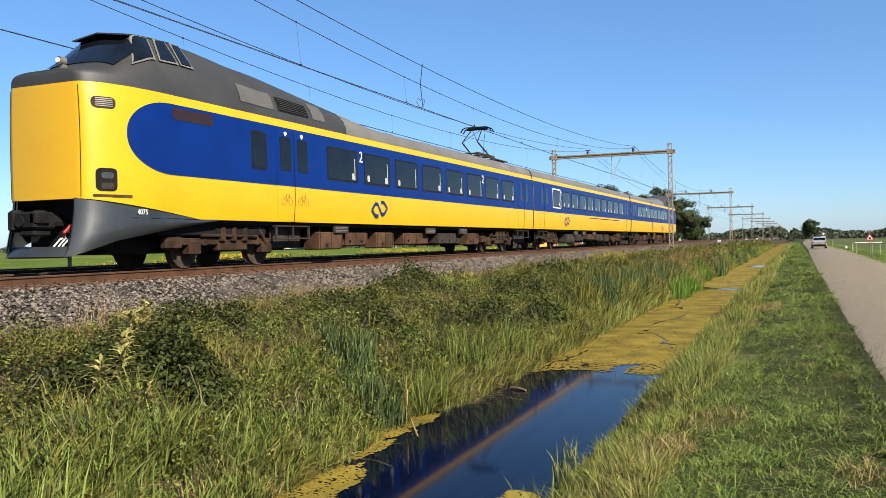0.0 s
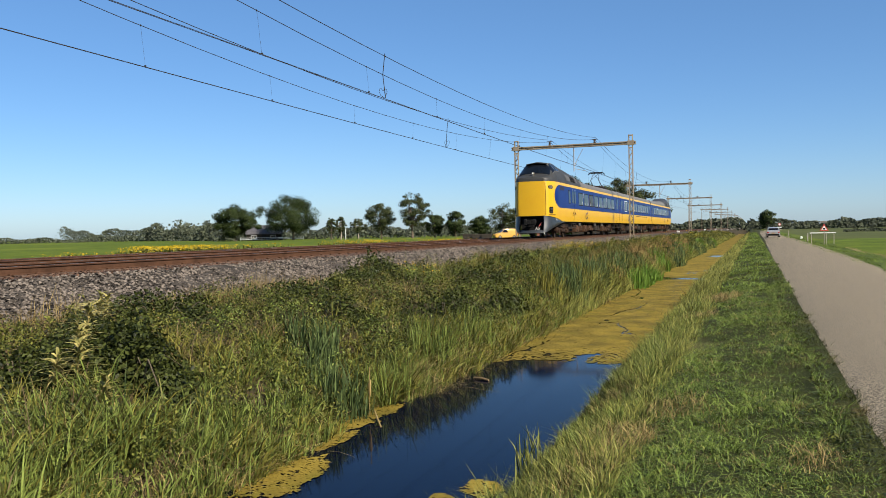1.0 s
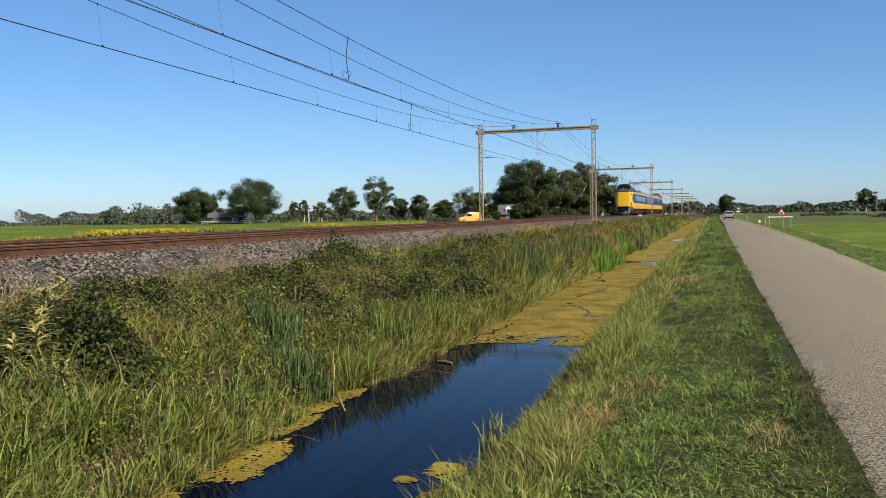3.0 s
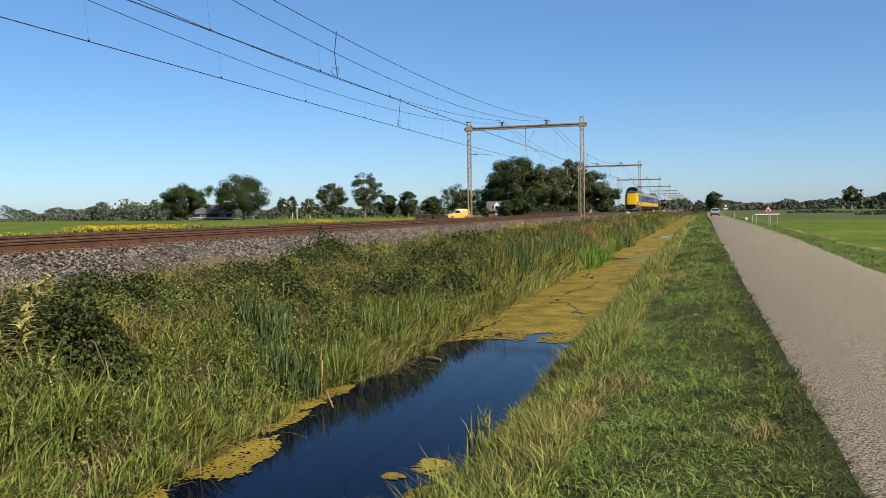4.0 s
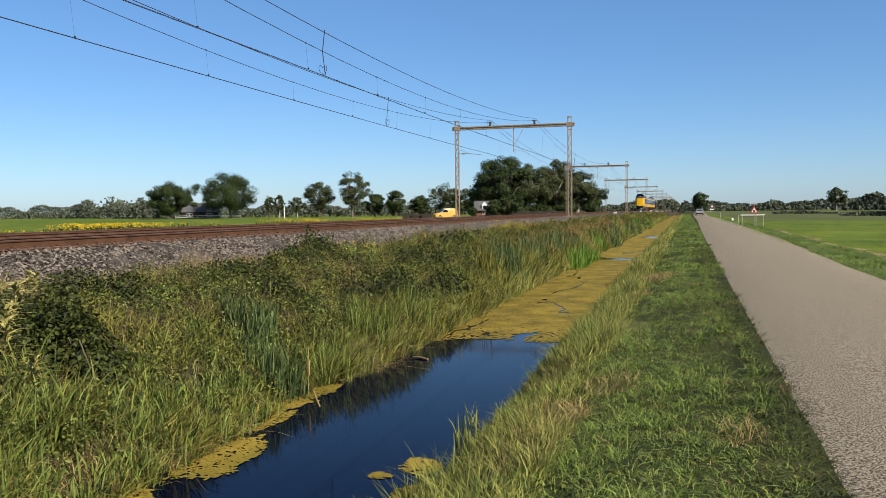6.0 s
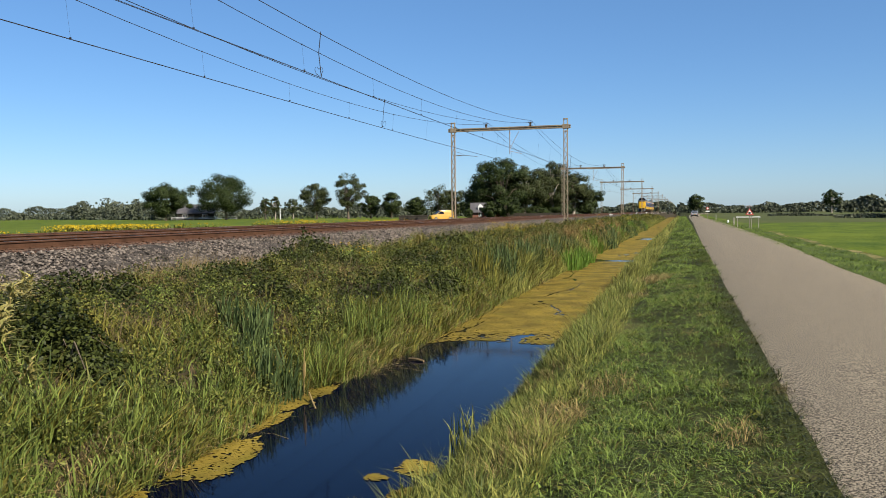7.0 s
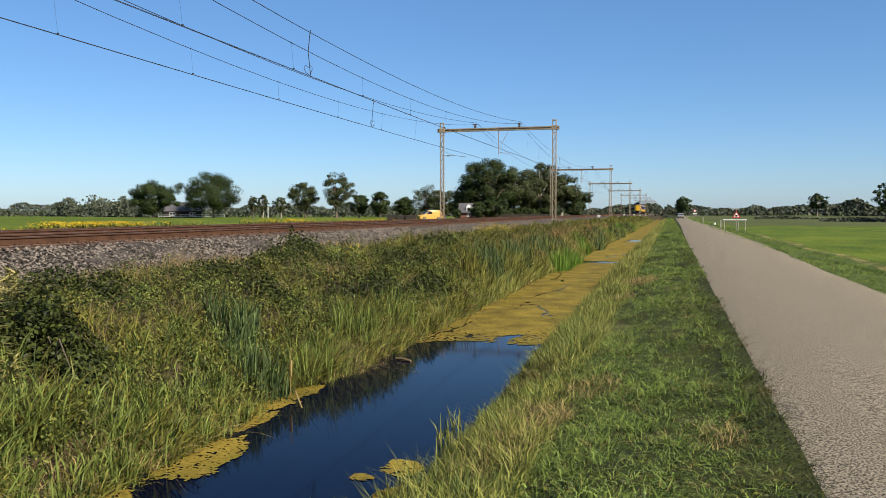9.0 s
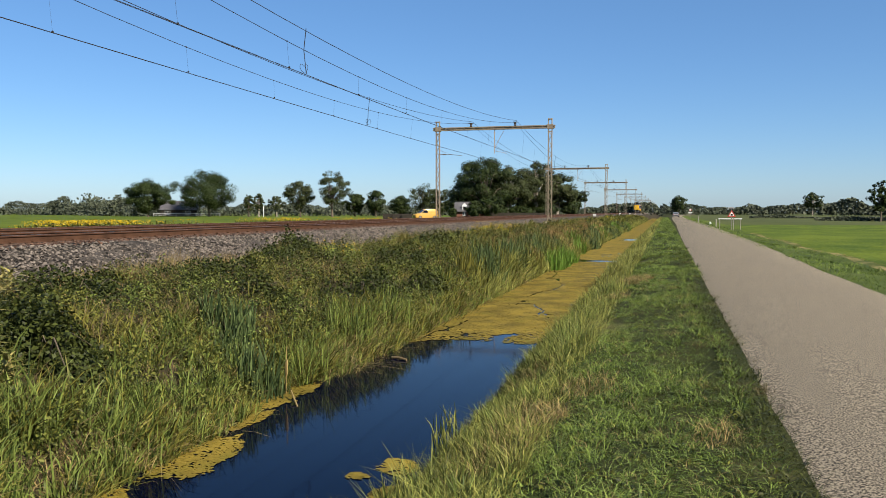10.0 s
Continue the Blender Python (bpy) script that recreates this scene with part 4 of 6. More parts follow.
    rows = [[tuple(np.multiply(roof_point(max(s, 1.25), a, True, 0.035), (sd, 0, 1)) + (0, s, -0.16 * max(0, 1.25 - s))) for sd, a in across] for s in (0.92, 1.0, 1.2, 1.6, 2.3)]
    b.loft([r + [(x * 0.98, y, z - 0.028) for x, y, z in reversed(r)] for r in rows], 0, True)
    part("visor", b, ROOF_GREY, body, "grey sun visor over the windscreen")
    b = Build().disc((0.0, 0.0, 4.17), (0, 1, 0), 0.085, 0.14, 18).box(-0.05, 0.05, -0.02, 0.1, 3.98, 4.1)
    t = part("top_lamp", b, STEEL, body, "round chromed top lamp", True)
    part("lens", Build().disc((0.0, -0.09, 4.17), (0, 1, 0), 0.05, 0.03, 16), WHITE, t, "pale lamp lens", True)
    # apron (snow plough)
    b = Build()
    stations = (-0.50, -0.47, -0.38, -0.25, -0.11, 0.05, 0.3, 0.7, 1.2, 1.8, 2.4, 3.0)
    for side in (1, -1):
        rows = []
        for s in stations:
            top, low = body_bottom(s) + 0.015, float(np.interp(s, (-0.5, -0.11, 0.3, 1.3, 2.2, 3.0), (0.30, 0.47, 0.62, 0.81, 0.93, 1.03)))
            low = min(low, top - 0.03)
            w = plan_half(max(s, -0.45))
            rows.append([(side * w * (0.96 + 0.05 * (1 - k) - 0.10 * (1 - k) ** 6), s - 0.24 * (1 - k) ** 1.8 * max(0.0, 1 - (s + 0.5) / 1.6), low + (top - low) * k) for k in (0, 0.15, 0.35, 0.6, 0.8, 1)])
        b.loft(rows, 0, False, False)
        b.loft([[(x - side * 0.05, y + 0.03, z) for x, y, z in r] for r in rows], 0, False, False)
    for z0, z1 in ((0.30, 0.52),):
        b.loft([[(x, -0.84 + dy + 0.16 * (abs(x) / 0.8) ** 2.5, z) for x in np.linspace(-0.82, 0.82, 13)] for z, dy in ((z0, 0.05), (z0 + 0.03, 0.0), (z1 - 0.06, 0.08), (z1, 0.14))] + [[(x, -0.40, z1) for x in np.linspace(-0.82, 0.82, 13)]], 0, False, False)
    b.box(0.5, 0.56, -0.42, -0.36, 0.12, 0.36, 0, 0.01)
    part("apron", b, SKIRT_GREY, body, "dark grey apron with an open coupler bay", True)
    # Solid black block gives the open bay its dark, shaded interior.
    part("coupler_bay", Build().box(-0.8, 0.8, -0.1, 0.35, 0.45, 1.42), BLACK, body, "black block standing in for the shaded coupler bay")
    for side in (1, -1):
        part("apron_seam", Build().tube([(side * (plan_half(s) * 0.972 + 0.006), s, 1.06) for s in (-0.2, 0.1, 0.5, 1.0, 1.6, 2.3)], 0.009, 4), BLACK, body)
        # Plain black box put in for the shade above the bogie.
        part("recess_shade_box", Build().box(min(side * 0.9, side * 1.16), max(side * 0.9, side * 1.16), 1.3, 5.1, 0.72, 1.07, 0, 0.02), BLACK, body, "black box standing in for the shade above the bogie")
    # Added black filler that gives the space between the wheels its shade.
    part("wheel_shade_box", Build().box(-0.62, 0.62, 0.3, 5.4, 0.34, 1.02, 0, 0.06), BLACK, body, "black filler block standing in for shade between the wheels")
    for k, (hx, mat_, label) in enumerate(((0.52, RED, "red brake hose"), (0.62, BLACK, "black hose"), (0.36, WHITE, "white cable"), (0.46, WHITE, "white cable"), (0.24, WHITE, "white cable"))):
        z0 = 0.98 if k < 2 else 0.72
        part("hose", Build().tube([(hx, -0.12, z0), (hx + 0.02, -0.36, z0 - 0.06), (hx - 0.03, -0.46, z0 - 0.2), (hx - 0.12, -0.4, z0 - 0.28)], 0.03 if k < 2 else 0.018, 6), mat_, body, label, True)
    b = Build()
    b.box(-0.28, 0.28, -0.95, -0.45, 0.85, 1.18, 0, 0.04).box(-0.42, -0.2, -0.98, -0.7, 0.8, 1.22, 0, 0.05).box(0.12, 0.34, -0.95, -0.62, 0.92, 1.2, 0, 0.05)
    b.tube([(0, -0.5, 1.0), (0, 0.1, 1.0)], 0.14, 10)
    b.disc((-0.08, -0.97, 1.0), (0, 1, 0), 0.11, 0.05, 14)
    b.box(-0.2, 0.2, -0.9, -0.5, 0.72, 0.86, 0, 0.03)
    part("coupler", b, BLACK, body, "dark steel automatic coupler")


def coach_details(body, nosed):
    if nosed:
        window(body, 4.2, 4.82, 2.30, 3.22, True)
        doors(body, 5.25, 6.8, True, 0.24)
        spans = [(7.65 + 2.11 * k, 9.4 + 2.11 * k) for k in range(8)]
        doors(body, 24.75, 26.5, True, 0.17)
        bogie(body, 3.85)
        bogie(body, 22.9)
        underfloor(body, 6.6, 20.3, 4)
        for s in (9.58, 20.0):
            for side in (1, -1):
                sign_text(body, "2", s, 2.88, 0.46, side, True, WHITE, "white figure two for second class")
        for side in (1, -1):
            arrows_emblem(body, 10.75, 1.53, side, True)
            for s in (5.65, 6.4):
                u = side * (side_u(s, 3.3) + 0.02)
                part("pictogram", Build().loft([[(u, s - 0.075, 3.29), (u, s, 3.21), (u, s + 0.075, 3.29), (u, s + 0.05, 3.33), (u, s - 0.05, 3.33)], [(u + 0.004 * side, s - 0.075, 3.29), (u + 0.004 * side, s, 3.21), (u + 0.004 * side, s + 0.075, 3.29), (u + 0.004 * side, s + 0.05, 3.33), (u + 0.004 * side, s - 0.05, 3.33)]], 0, True).box(u - 0.003, u + 0.003, s - 0.04, s + 0.04, 3.165, 3.185), WHITE, body, "small white pictogram")
                b = Build()
                for e in (-0.14, 0.14):
                    pts = [(side * (side_u(s, 1.6) + 0.02), s + e + 0.1 * math.cos(a), 1.58 + 0.1 * math.sin(a)) for a in np.linspace(0, 2 * math.pi, 15)]
                    b.tube(pts, 0.0045, 4)
                u = side * (side_u(s, 1.6) + 0.02)
                b.tube([(u, s - 0.14, 1.58), (u, s - 0.05, 1.75), (u, s + 0.09, 1.74), (u, s, 1.58), (u, s - 0.05, 1.75)], 0.0045, 4)
                b.tube([(u, s + 0.14, 1.58), (u, s + 0.08, 1.8)], 0.0045, 4)
                part("bicycle_sign", b, RUST_STONE, body, "brown bicycle outline")
    else:
        doors(body, 1.0, 2.7, False, 0.17)
        doors(body, 23.3, 25.0, False, 0.17)
        spans = [(3.55 + 1.98 * k, 5.1 + 1.98 * k) for k in range(10)]
        bogie(body, 3.9)
        bogie(body, 22.2)
        underfloor(body, 6.2, 19.8, 6)
        for side in (1, -1):
            arrows_emblem(body, 6.4, 1.53, side, False)
            part("blue_band", side_patch(0.02, 26.0, BELT_H, BLUE_TOP, 0.005, side, False), BLUE, body, "blue band along the windows")
            part("window_outline", side_patch(3.49, 5.16, 2.195, 3.245, 0.0065, side, False, corner=0.1), WHITE, body, "white window outline")
            sign_text(body, "1", 5.32, 2.9, 0.4, side, False, WHITE, "white figure one for first class")
            part("lettering_bar", side_patch(12.0, 21.5, 1.80, 1.85, 0.008, side, False), UNDER_DARK, body, "dark line of small lettering")
    for k, (a, e) in enumerate(spans):
        window(body, a, e, 2.25, 3.18, nosed)
        for side in (1, -1):
            for c in (a + 0.28, e - 0.3):
                if (k + (c > a + 1)) % 3:
                    part("headrest", side_patch(c - 0.075, c + 0.075, 2.33, 2.52, 0.0145, side, nosed, corner=0.05), SEAT, body, "pale seat headrest behind the glass")
            part("window_post", side_patch(e - 0.22, e - 0.18, 2.32, 2.95, 0.0142, side, nosed), SEAT, body, "pale curtain edge behind the glass")
    end = CAR_LEN if nosed else 26.0
    top = 4.16
    for s in ((13.2, 16.4, 19.4) if nosed else (2.2, 7.0, 13.0, 19.0)):
        part("roof_vent", Build().box(-0.35, 0.35, s, s + 0.9, top - 0.06, top + 0.1, 0, 0.05), ROOF_GREY, body, "grey roof ventilator")
    b = Build()
    for s in (end + GAP / 2,):
        b.box(-1.2, 1.2, end - 0.02, end + 0.14, 1.2, 3.75, 0, 0.03)
    part("gangway", b, BLACK, body, "black gangway bellows")
    if nosed:
        part("light_roof", Build().loft([[tuple(np.multiply(roof_point(s, a, True, 0.006), (sd, 1, 1))) for sd, a in [(1, i / 8) for i in range(0, 9)] + [(-1, i / 8) for i in range(7, -1, -1)]] for s in (8.9, 9.8, 10.9, 12, 16, 21, 26.9)], 0, False, False), ROOF_LIGHT, body, "dusty grey roof", True)


def pantograph(body, s):
    b = Build()
    top = 4.16
    for x in (-0.55, 0.55):
        b.box(x - 0.04, x + 0.04, s - 1.1, s + 1.1, top + 0.14, top + 0.22, 0, 0.01)
        for e in (-0.9, 0.9):
            b.tube([(x, s + e, top - 0.1), (x, s + e, top + 0.05), (x, s + e, top + 0.15)], [0.06, 0.1, 0.05], 8)
    for e in (-1.0, 0.0, 1.0):
        b.box(-0.55, 0.55, s + e - 0.04, s + e + 0.04, top + 0.14, top + 0.2)
    pan = part("pantograph", b, UNDER_DARK, body, "dark raised pantograph")
    head = RAIL_TO_WIRE = CONTACT - RAIL - 0.03
    a = Build()
    for x in (-0.4, 0.4):
        a.tube([(x, s + 1.0, top + 0.2), (x * 0.9, s - 0.5, top + 0.72)], 0.035, 6)
        a.tube([(x * 0.9, s - 0.5, top + 0.72), (x * 0.6, s + 0.45, head - 0.06)], 0.026, 6)
        a.tube([(x * 0.9, s - 0.5, top + 0.72), (-x * 0.6, s + 0.45, head - 0.06)], 0.014, 5)
    part("arm", a, UNDER_DARK, pan, "tubular steel arms")
    h = Build()
    for e in (-0.17, 0.17):
        h.tube([(-0.74, s + 0.45 + e, head - 0.22), (-0.64, s + 0.45 + e, head - 0.06), (-0.5, s + 0.45 + e, head), (0.5, s + 0.45 + e, head), (0.64, s + 0.45 + e, head - 0.06), (0.74, s + 0.45 + e, head - 0.22)], 0.028, 6)
    h.box(-0.5, 0.5, s + 0.3, s + 0.6, head - 0.1, head - 0.05)
    part("contact_strip", h, BLACK, pan, "black contact strips")
    r = Build()
    for e in (1.6, 2.3):
        r.box(-0.5, 0.5, s + e, s + e + 0.5, top - 0.05, top + 0.16, 0, 0.04)
    for x in (-0.64, 0.8):
        r.tube([(x * 0.7, s - 1.2, top + 0.12), (x * 0.7, s + 3.0, top + 0.1)], 0.03, 6)
    part("roof_equipment", r, UNDER_DARK, body, "dark roof equipment")


train = tagged(new("passenger_train"), "yellow and blue three-coach electric train with a raised cab", "train")
lead = part("coach_body", coach_shell(CAR_LEN, True), None, train, "yellow and blue end coach with a dark grey raised cab")
cab_details(lead)
coach_details(lead, True)
rear = copy_thing(lead, pose(0, TRAIN_LEN - 0.45, 0, 0, 0, 180))
pantograph(lead, 22.8)
middle = part("coach_body", coach_shell(26.0, False), None, train, "yellow and blue middle coach")
middle.matrix_basis = pose(0, CAR_LEN + GAP, 0)
coach_details(middle, False)


# ---- the car on the road ----
CAR_RUN = [(0, 2.75, 118.0), (2.5, 2.8, 153.0), (5, 2.85, 190.0), (7.5, 2.9, 225.0), (10, 3.0, 260.0)]


def make_vehicle(name, label, paint, length, width, height, bonnet, van):
    """A car seen along +y: rounded body loft with glasshouse, wheels, lamps."""
    v = tagged(new(name), label, "van" if van else "car")
    def section(y, w, z0, z1, r):
        w /= 2
        return [(-w, y, z0), (-w * 1.0, y, z0 + (z1 - z0) * 0.6), (-w + r, y, z1), (w - r, y, z1), (w, y, z0 + (z1 - z0) * 0.6), (w, y, z0)]
    b = Build()
    belt = height * 0.6
    b.loft([section(0, width * 0.9, 0.38, belt * 0.95, 0.12), section(0.15, width * 0.98, 0.25, belt, 0.08), section(length * 0.3, width, 0.22, belt, 0.05), section(length * 0.72, width, 0.22, belt * (0.98 if not van else 1), 0.05), section(length - bonnet * 0.9, width * 0.98, 0.22, belt * 0.93, 0.1), section(length - 0.15, width * 0.92, 0.25, belt * 0.8, 0.15), section(length, width * 0.82, 0.35, belt * 0.68, 0.15)], 0, True)
    part("body", b, paint, v, smooth=True)
    g = Build()
    front = length - bonnet
    lowrear = 0.12 if not van else 0.03
    for y0, y1, slot, w0 in ((lowrear, front, 0, width * 0.95),):
        g.loft([section(y0, w0, belt - 0.02, belt + 0.02, 0.02), section(y0 + 0.18, w0 * 0.93, belt - 0.02, height * 0.93, 0.1), section(y0 + 0.7, w0 * 0.9, belt - 0.02, height, 0.12), section(front - 1.1, w0 * 0.9, belt - 0.02, height * 0.99, 0.12), section(front, w0 * 0.95, belt - 0.02, belt + 0.05, 0.03)], 0, True)
    part("cabin", g, paint, v, smooth=True)
    w = Build()
    zr0, zr1 = belt + 0.06, height * 0.9
    w.add([(-width * 0.4, lowrear - 0.005 + 0.03, zr0), (width * 0.4, lowrear - 0.005 + 0.03, zr0), (width * 0.36, lowrear + 0.14, zr1), (-width * 0.36, lowrear + 0.14, zr1)], [(0, 1, 2, 3)])
    part("rear_window", w, GLASS, v, "dark rear window")
    for side in (1, -1):
        s = Build()
        y0, y1 = (0.5, front - 0.5) if not van else (front - 1.5, front - 0.45)
        x0, x1 = side * width * 0.478, side * width * 0.452
        s.add([(x0, y0, zr0), (x0, y1 + 0.25, zr0), (x1, y1 - 0.35, zr1 - 0.03), (x1, y0 + 0.25, zr1 - 0.03)], [(0, 1, 2, 3)])
        part("side_window", s, GLASS, v, "dark side window")
        part("tail_lamp", Build().box(side * width * 0.41 - 0.11, side * width * 0.41 + 0.11, -0.015, 0.1, belt * 0.72, belt * 0.92, 0, 0.02), TAIL_LAMP, v, "red tail lamp")
        for y in (0.85, length - 0.85):
            wheel = part("wheel", Build().disc((side * (width / 2 - 0.1), y, 0.32), (1, 0, 0), 0.32, 0.22, 22), BLACK, v, "black tyre", True)
            part("rim", Build().disc((side * (width / 2 + 0.005), y, 0.32), (1, 0, 0), 0.2, 0.03, 16), STEEL, wheel, "grey wheel rim", True)
    part("bumper", Build().box(-width * 0.46, width * 0.46, -0.03, 0.25, 0.3, 0.55, 0, 0.05), BLACK if not van else UNDER_DARK, v, "dark bumper")
    part("plate", Build().box(-0.26, 0.26, -0.045, -0.03, 0.6, 0.71), VAN_PAINT, v, "plain yellow plate")
    f = Build()
    f.add([(-width * 0.42, front - 0.02, belt + 0.07), (width * 0.42, front - 0.02, belt + 0.07), (width * 0.37, front - 0.98, height * 0.95), (-width * 0.37, front - 0.98, height * 0.95)], [(0, 1, 2, 3)])
    part("windscreen", f, GLASS, v, "dark windscreen")
    return v


car = make_vehicle("car", "silver hatchback driving away along the narrow road", CAR_PAINT, 4.2, 1.8, 1.52, 1.1, False)


# ---- banks and verges ----
RNG = np.random.default_rng(21)


def spread(n, x0, x1, y0, y1, even=False):
    """Points over a strip, thinning out with distance; with the ground's height."""
    x = RNG.uniform(x0, x1, n)
    y = RNG.uniform(y0, y1, n) if even else y0 * (y1 / y0) ** RNG.uniform(0, 1, n)
    return np.stack([x, y, ground_z(x, y) - 0.02], 1)


BRAMBLES = ((-6.55, 7.55, 0.8, 0.7, 0.75, 9000), (-7.5, 8.0, 0.8, 0.7, 0.65, 5000), (-7.2, 6.6, 0.6, 0.6, 0.6, 3500), (-9.0, 11.0, 1.0, 1.3, 0.55, 5600), (-8.2, 8.7, 0.7, 0.6, 0.45, 2400), (-6.4, 17.0, 0.95, 1.6, 0.72, 5600), (-5.9, 20.0, 0.55, 1.3, 0.6, 2800), (-8.9, 15.5, 0.7, 1.4, 0.5, 3200), (-7.2, 13.9, 0.6, 0.7, 0.5, 2200), (-8.7, 31.5, 0.8, 2.0, 0.7, 3000), (-7.4, 23.0, 0.7, 1.6, 0.7, 3000), (-9.3, 19.0, 0.6, 1.0, 0.55, 2400))
IRISES = ((-6.45, 11.4, 0.4, 0.5), (-5.4, 10.5, 0.3, 0.45))


def clear_of_bushes(p):
    keep = p[:, 2] > WATER - 0.14
    for x, y, rx, ry, *_ in BRAMBLES + IRISES:
        keep &= ((p[:, 0] - x) / (rx * 0.92)) ** 2 + ((p[:, 1] - y) / (ry * 0.92)) ** 2 > 1
    return p[keep]


def far_factor(y, near=14.0):
    return np.maximum(1.0, y / near) ** 0.85


def stuff(name, mesh, label, category):
    return tagged(new(name, mesh), label, category, kind="stuff")


def grass_cover(name, label, n, x0, x1, y0, y1, h0, h1, w, mat_, lean=(0.15, 0.9), patchy=0.5, facing=None, category="grass", tuft=0, radius=0.12, gaps=-9.0):
    """Grass over a strip; with tuft, that many blades spring outwards from each root."""
    base = spread(n // tuft if tuft else n, x0, x1, y0, y1)
    base = clear_of_bushes(base)
    base = base[hash_noise(base[:, 0] * 2.3, base[:, 1] * 1.6, 2.6) > gaps]
    grow = np.ones(len(base))
    if tuft:
        k = np.repeat(np.arange(len(base)), tuft)
        grow = RNG.uniform(0.4, 1.45, len(base))[k]
        around, off = RNG.uniform(0, 6.28, len(k)), np.sqrt(RNG.uniform(0, 1, len(k)))
        wide = radius * grow * far_factor(base[k, 1])
        px, py = base[k, 0] + np.cos(around) * off * wide, base[k, 1] + np.sin(around) * off * wide
        base = np.stack([px, py, ground_z(px, py) - 0.02], 1)
    n = len(base)
    tall = 0.75 + patchy * hash_noise(base[:, 0] * 1.7, base[:, 1] * 1.1, 0.7)
    height = RNG.uniform(h0, h1, n) * np.clip(tall, 0.55, 1.5) * RNG.choice((0.6, 1.0, 1.0, 1.25), n) * grow
    width = w * RNG.uniform(0.6, 1.5, n) * far_factor(base[:, 1])
    swirl = 3.2 * hash_noise(base[:, 0] * 1.3, base[:, 1] * 0.9, 4.0) + RNG.normal(0, 0.8, n)
    if tuft:
        swirl = around + RNG.normal(0, 0.6, n)
    f = swirl if facing is None else np.where(RNG.uniform(0, 1, n) < 0.5, swirl, RNG.normal(facing, 1.0, n))
    v = blades(RNG, base, height, width, RNG.uniform(*lean, n), 0.45, f)
    short = y0 >= 9 or h1 <= 0.24 or w < 0.0085
    if short:
        v = v[:, (0, 1, 2, 3, 6)]
    stuff(name, scatter_mesh(name, v, FAR_BLADE if short else BLADE, mat_), label, category)


def herb_cover(name, label, clumps, per, x0, x1, y0, y1, radius, tall, size, mat_, category="herbs"):
    c = clear_of_bushes(spread(clumps, x0, x1, y0, y1))
    clumps = len(c)
    k = np.repeat(np.arange(clumps), per)
    n = len(k)
    far = far_factor(c[k, 1], 16)
    r = radius * RNG.uniform(0.5, 1.2, clumps)[k]
    h = tall * RNG.uniform(0.5, 1.25, clumps)[k]
    a, q, u = RNG.uniform(0, 6.28, n), np.sqrt(RNG.uniform(0, 1, n)), RNG.uniform(0.05, 1, n) ** 0.7
    p = c[k] + np.stack([np.cos(a) * q * r, np.sin(a) * q * r, u * h * (1 - 0.45 * q * q)], 1)
    out = np.stack([np.cos(a) * q * 0.8, np.sin(a) * q * 0.8, np.full(n, 0.8)], 1)
    v = leaves(RNG, p, size * RNG.uniform(0.6, 1.5, n) * far, out, 0.55, 0.5)
    stuff(name, scatter_mesh(name, v, LEAF, mat_), label, category)


def bush_thing(name, label, category, x, y, rx, ry, tall, n, size, mat_, stems=8, group=""):
    """A low thorn bush: arching stems and leaves on a lumpy mound."""
    z = float(ground_z(x, y))
    thing = tagged(new(name), label, category, group)
    thing.matrix_basis = pose(x, y, z)
    b = Build()
    rng = random.Random(int(x * 100 + y))
    for _ in range(stems):
        a, q = rng.uniform(0, 6.28), rng.uniform(0.4, 1.0)
        ex, ey = math.cos(a) * rx * q, math.sin(a) * ry * q
        b.tube([(ex * 0.2, ey * 0.2, -0.05), (ex * 0.6, ey * 0.6, tall * 0.5), (ex, ey, tall * (0.6 - 0.45 * q))], [0.007, 0.005, 0.003], 4)
    part("bramble_cane", b, BARK, thing, "thin brown thorny stems")
    heaps = 15
    ha, hq = RNG.uniform(0, 6.28, heaps), np.sqrt(RNG.uniform(0.02, 1, heaps))
    hx, hy = np.cos(ha) * hq * rx * 0.85, np.sin(ha) * hq * ry * 0.85
    hr, ht = RNG.uniform(0.34, 0.66, heaps), tall * RNG.uniform(0.4, 1.05, heaps) * (1.1 - 0.45 * hq)
    k = RNG.integers(0, heaps, n)
    a, q = RNG.uniform(0, 6.28, n), RNG.uniform(0.0, 1, n) ** 0.5
    ragged = 1 + 0.35 * hash_noise(np.cos(a) * 3 + hx[k] * 5, np.sin(a) * 3 + hy[k] * 5, x)
    px, py = hx[k] + np.cos(a) * q * hr[k] * rx * ragged, hy[k] + np.sin(a) * q * hr[k] * ry * ragged
    u = 1 - RNG.uniform(0, 1, n) ** 2.2
    top = ht[k] * np.sqrt(np.clip(1 - q * q, 0.02, 1)) * (1 + 0.3 * hash_noise(px * 5, py * 5, y))
    p = np.stack([px, py, ground_z(px + x, py + y) - z + np.maximum(0.02, top * u)], 1)
    out = np.stack([np.cos(a) * q, np.sin(a) * q, np.full(n, 0.7)], 1)
    v = leaves(RNG, p, size * RNG.uniform(0.6, 1.4, n), out, 0.5, 0.7)
    part("foliage", scatter_mesh("foliage", v, LEAF, mat_), None, thing)
    return thing


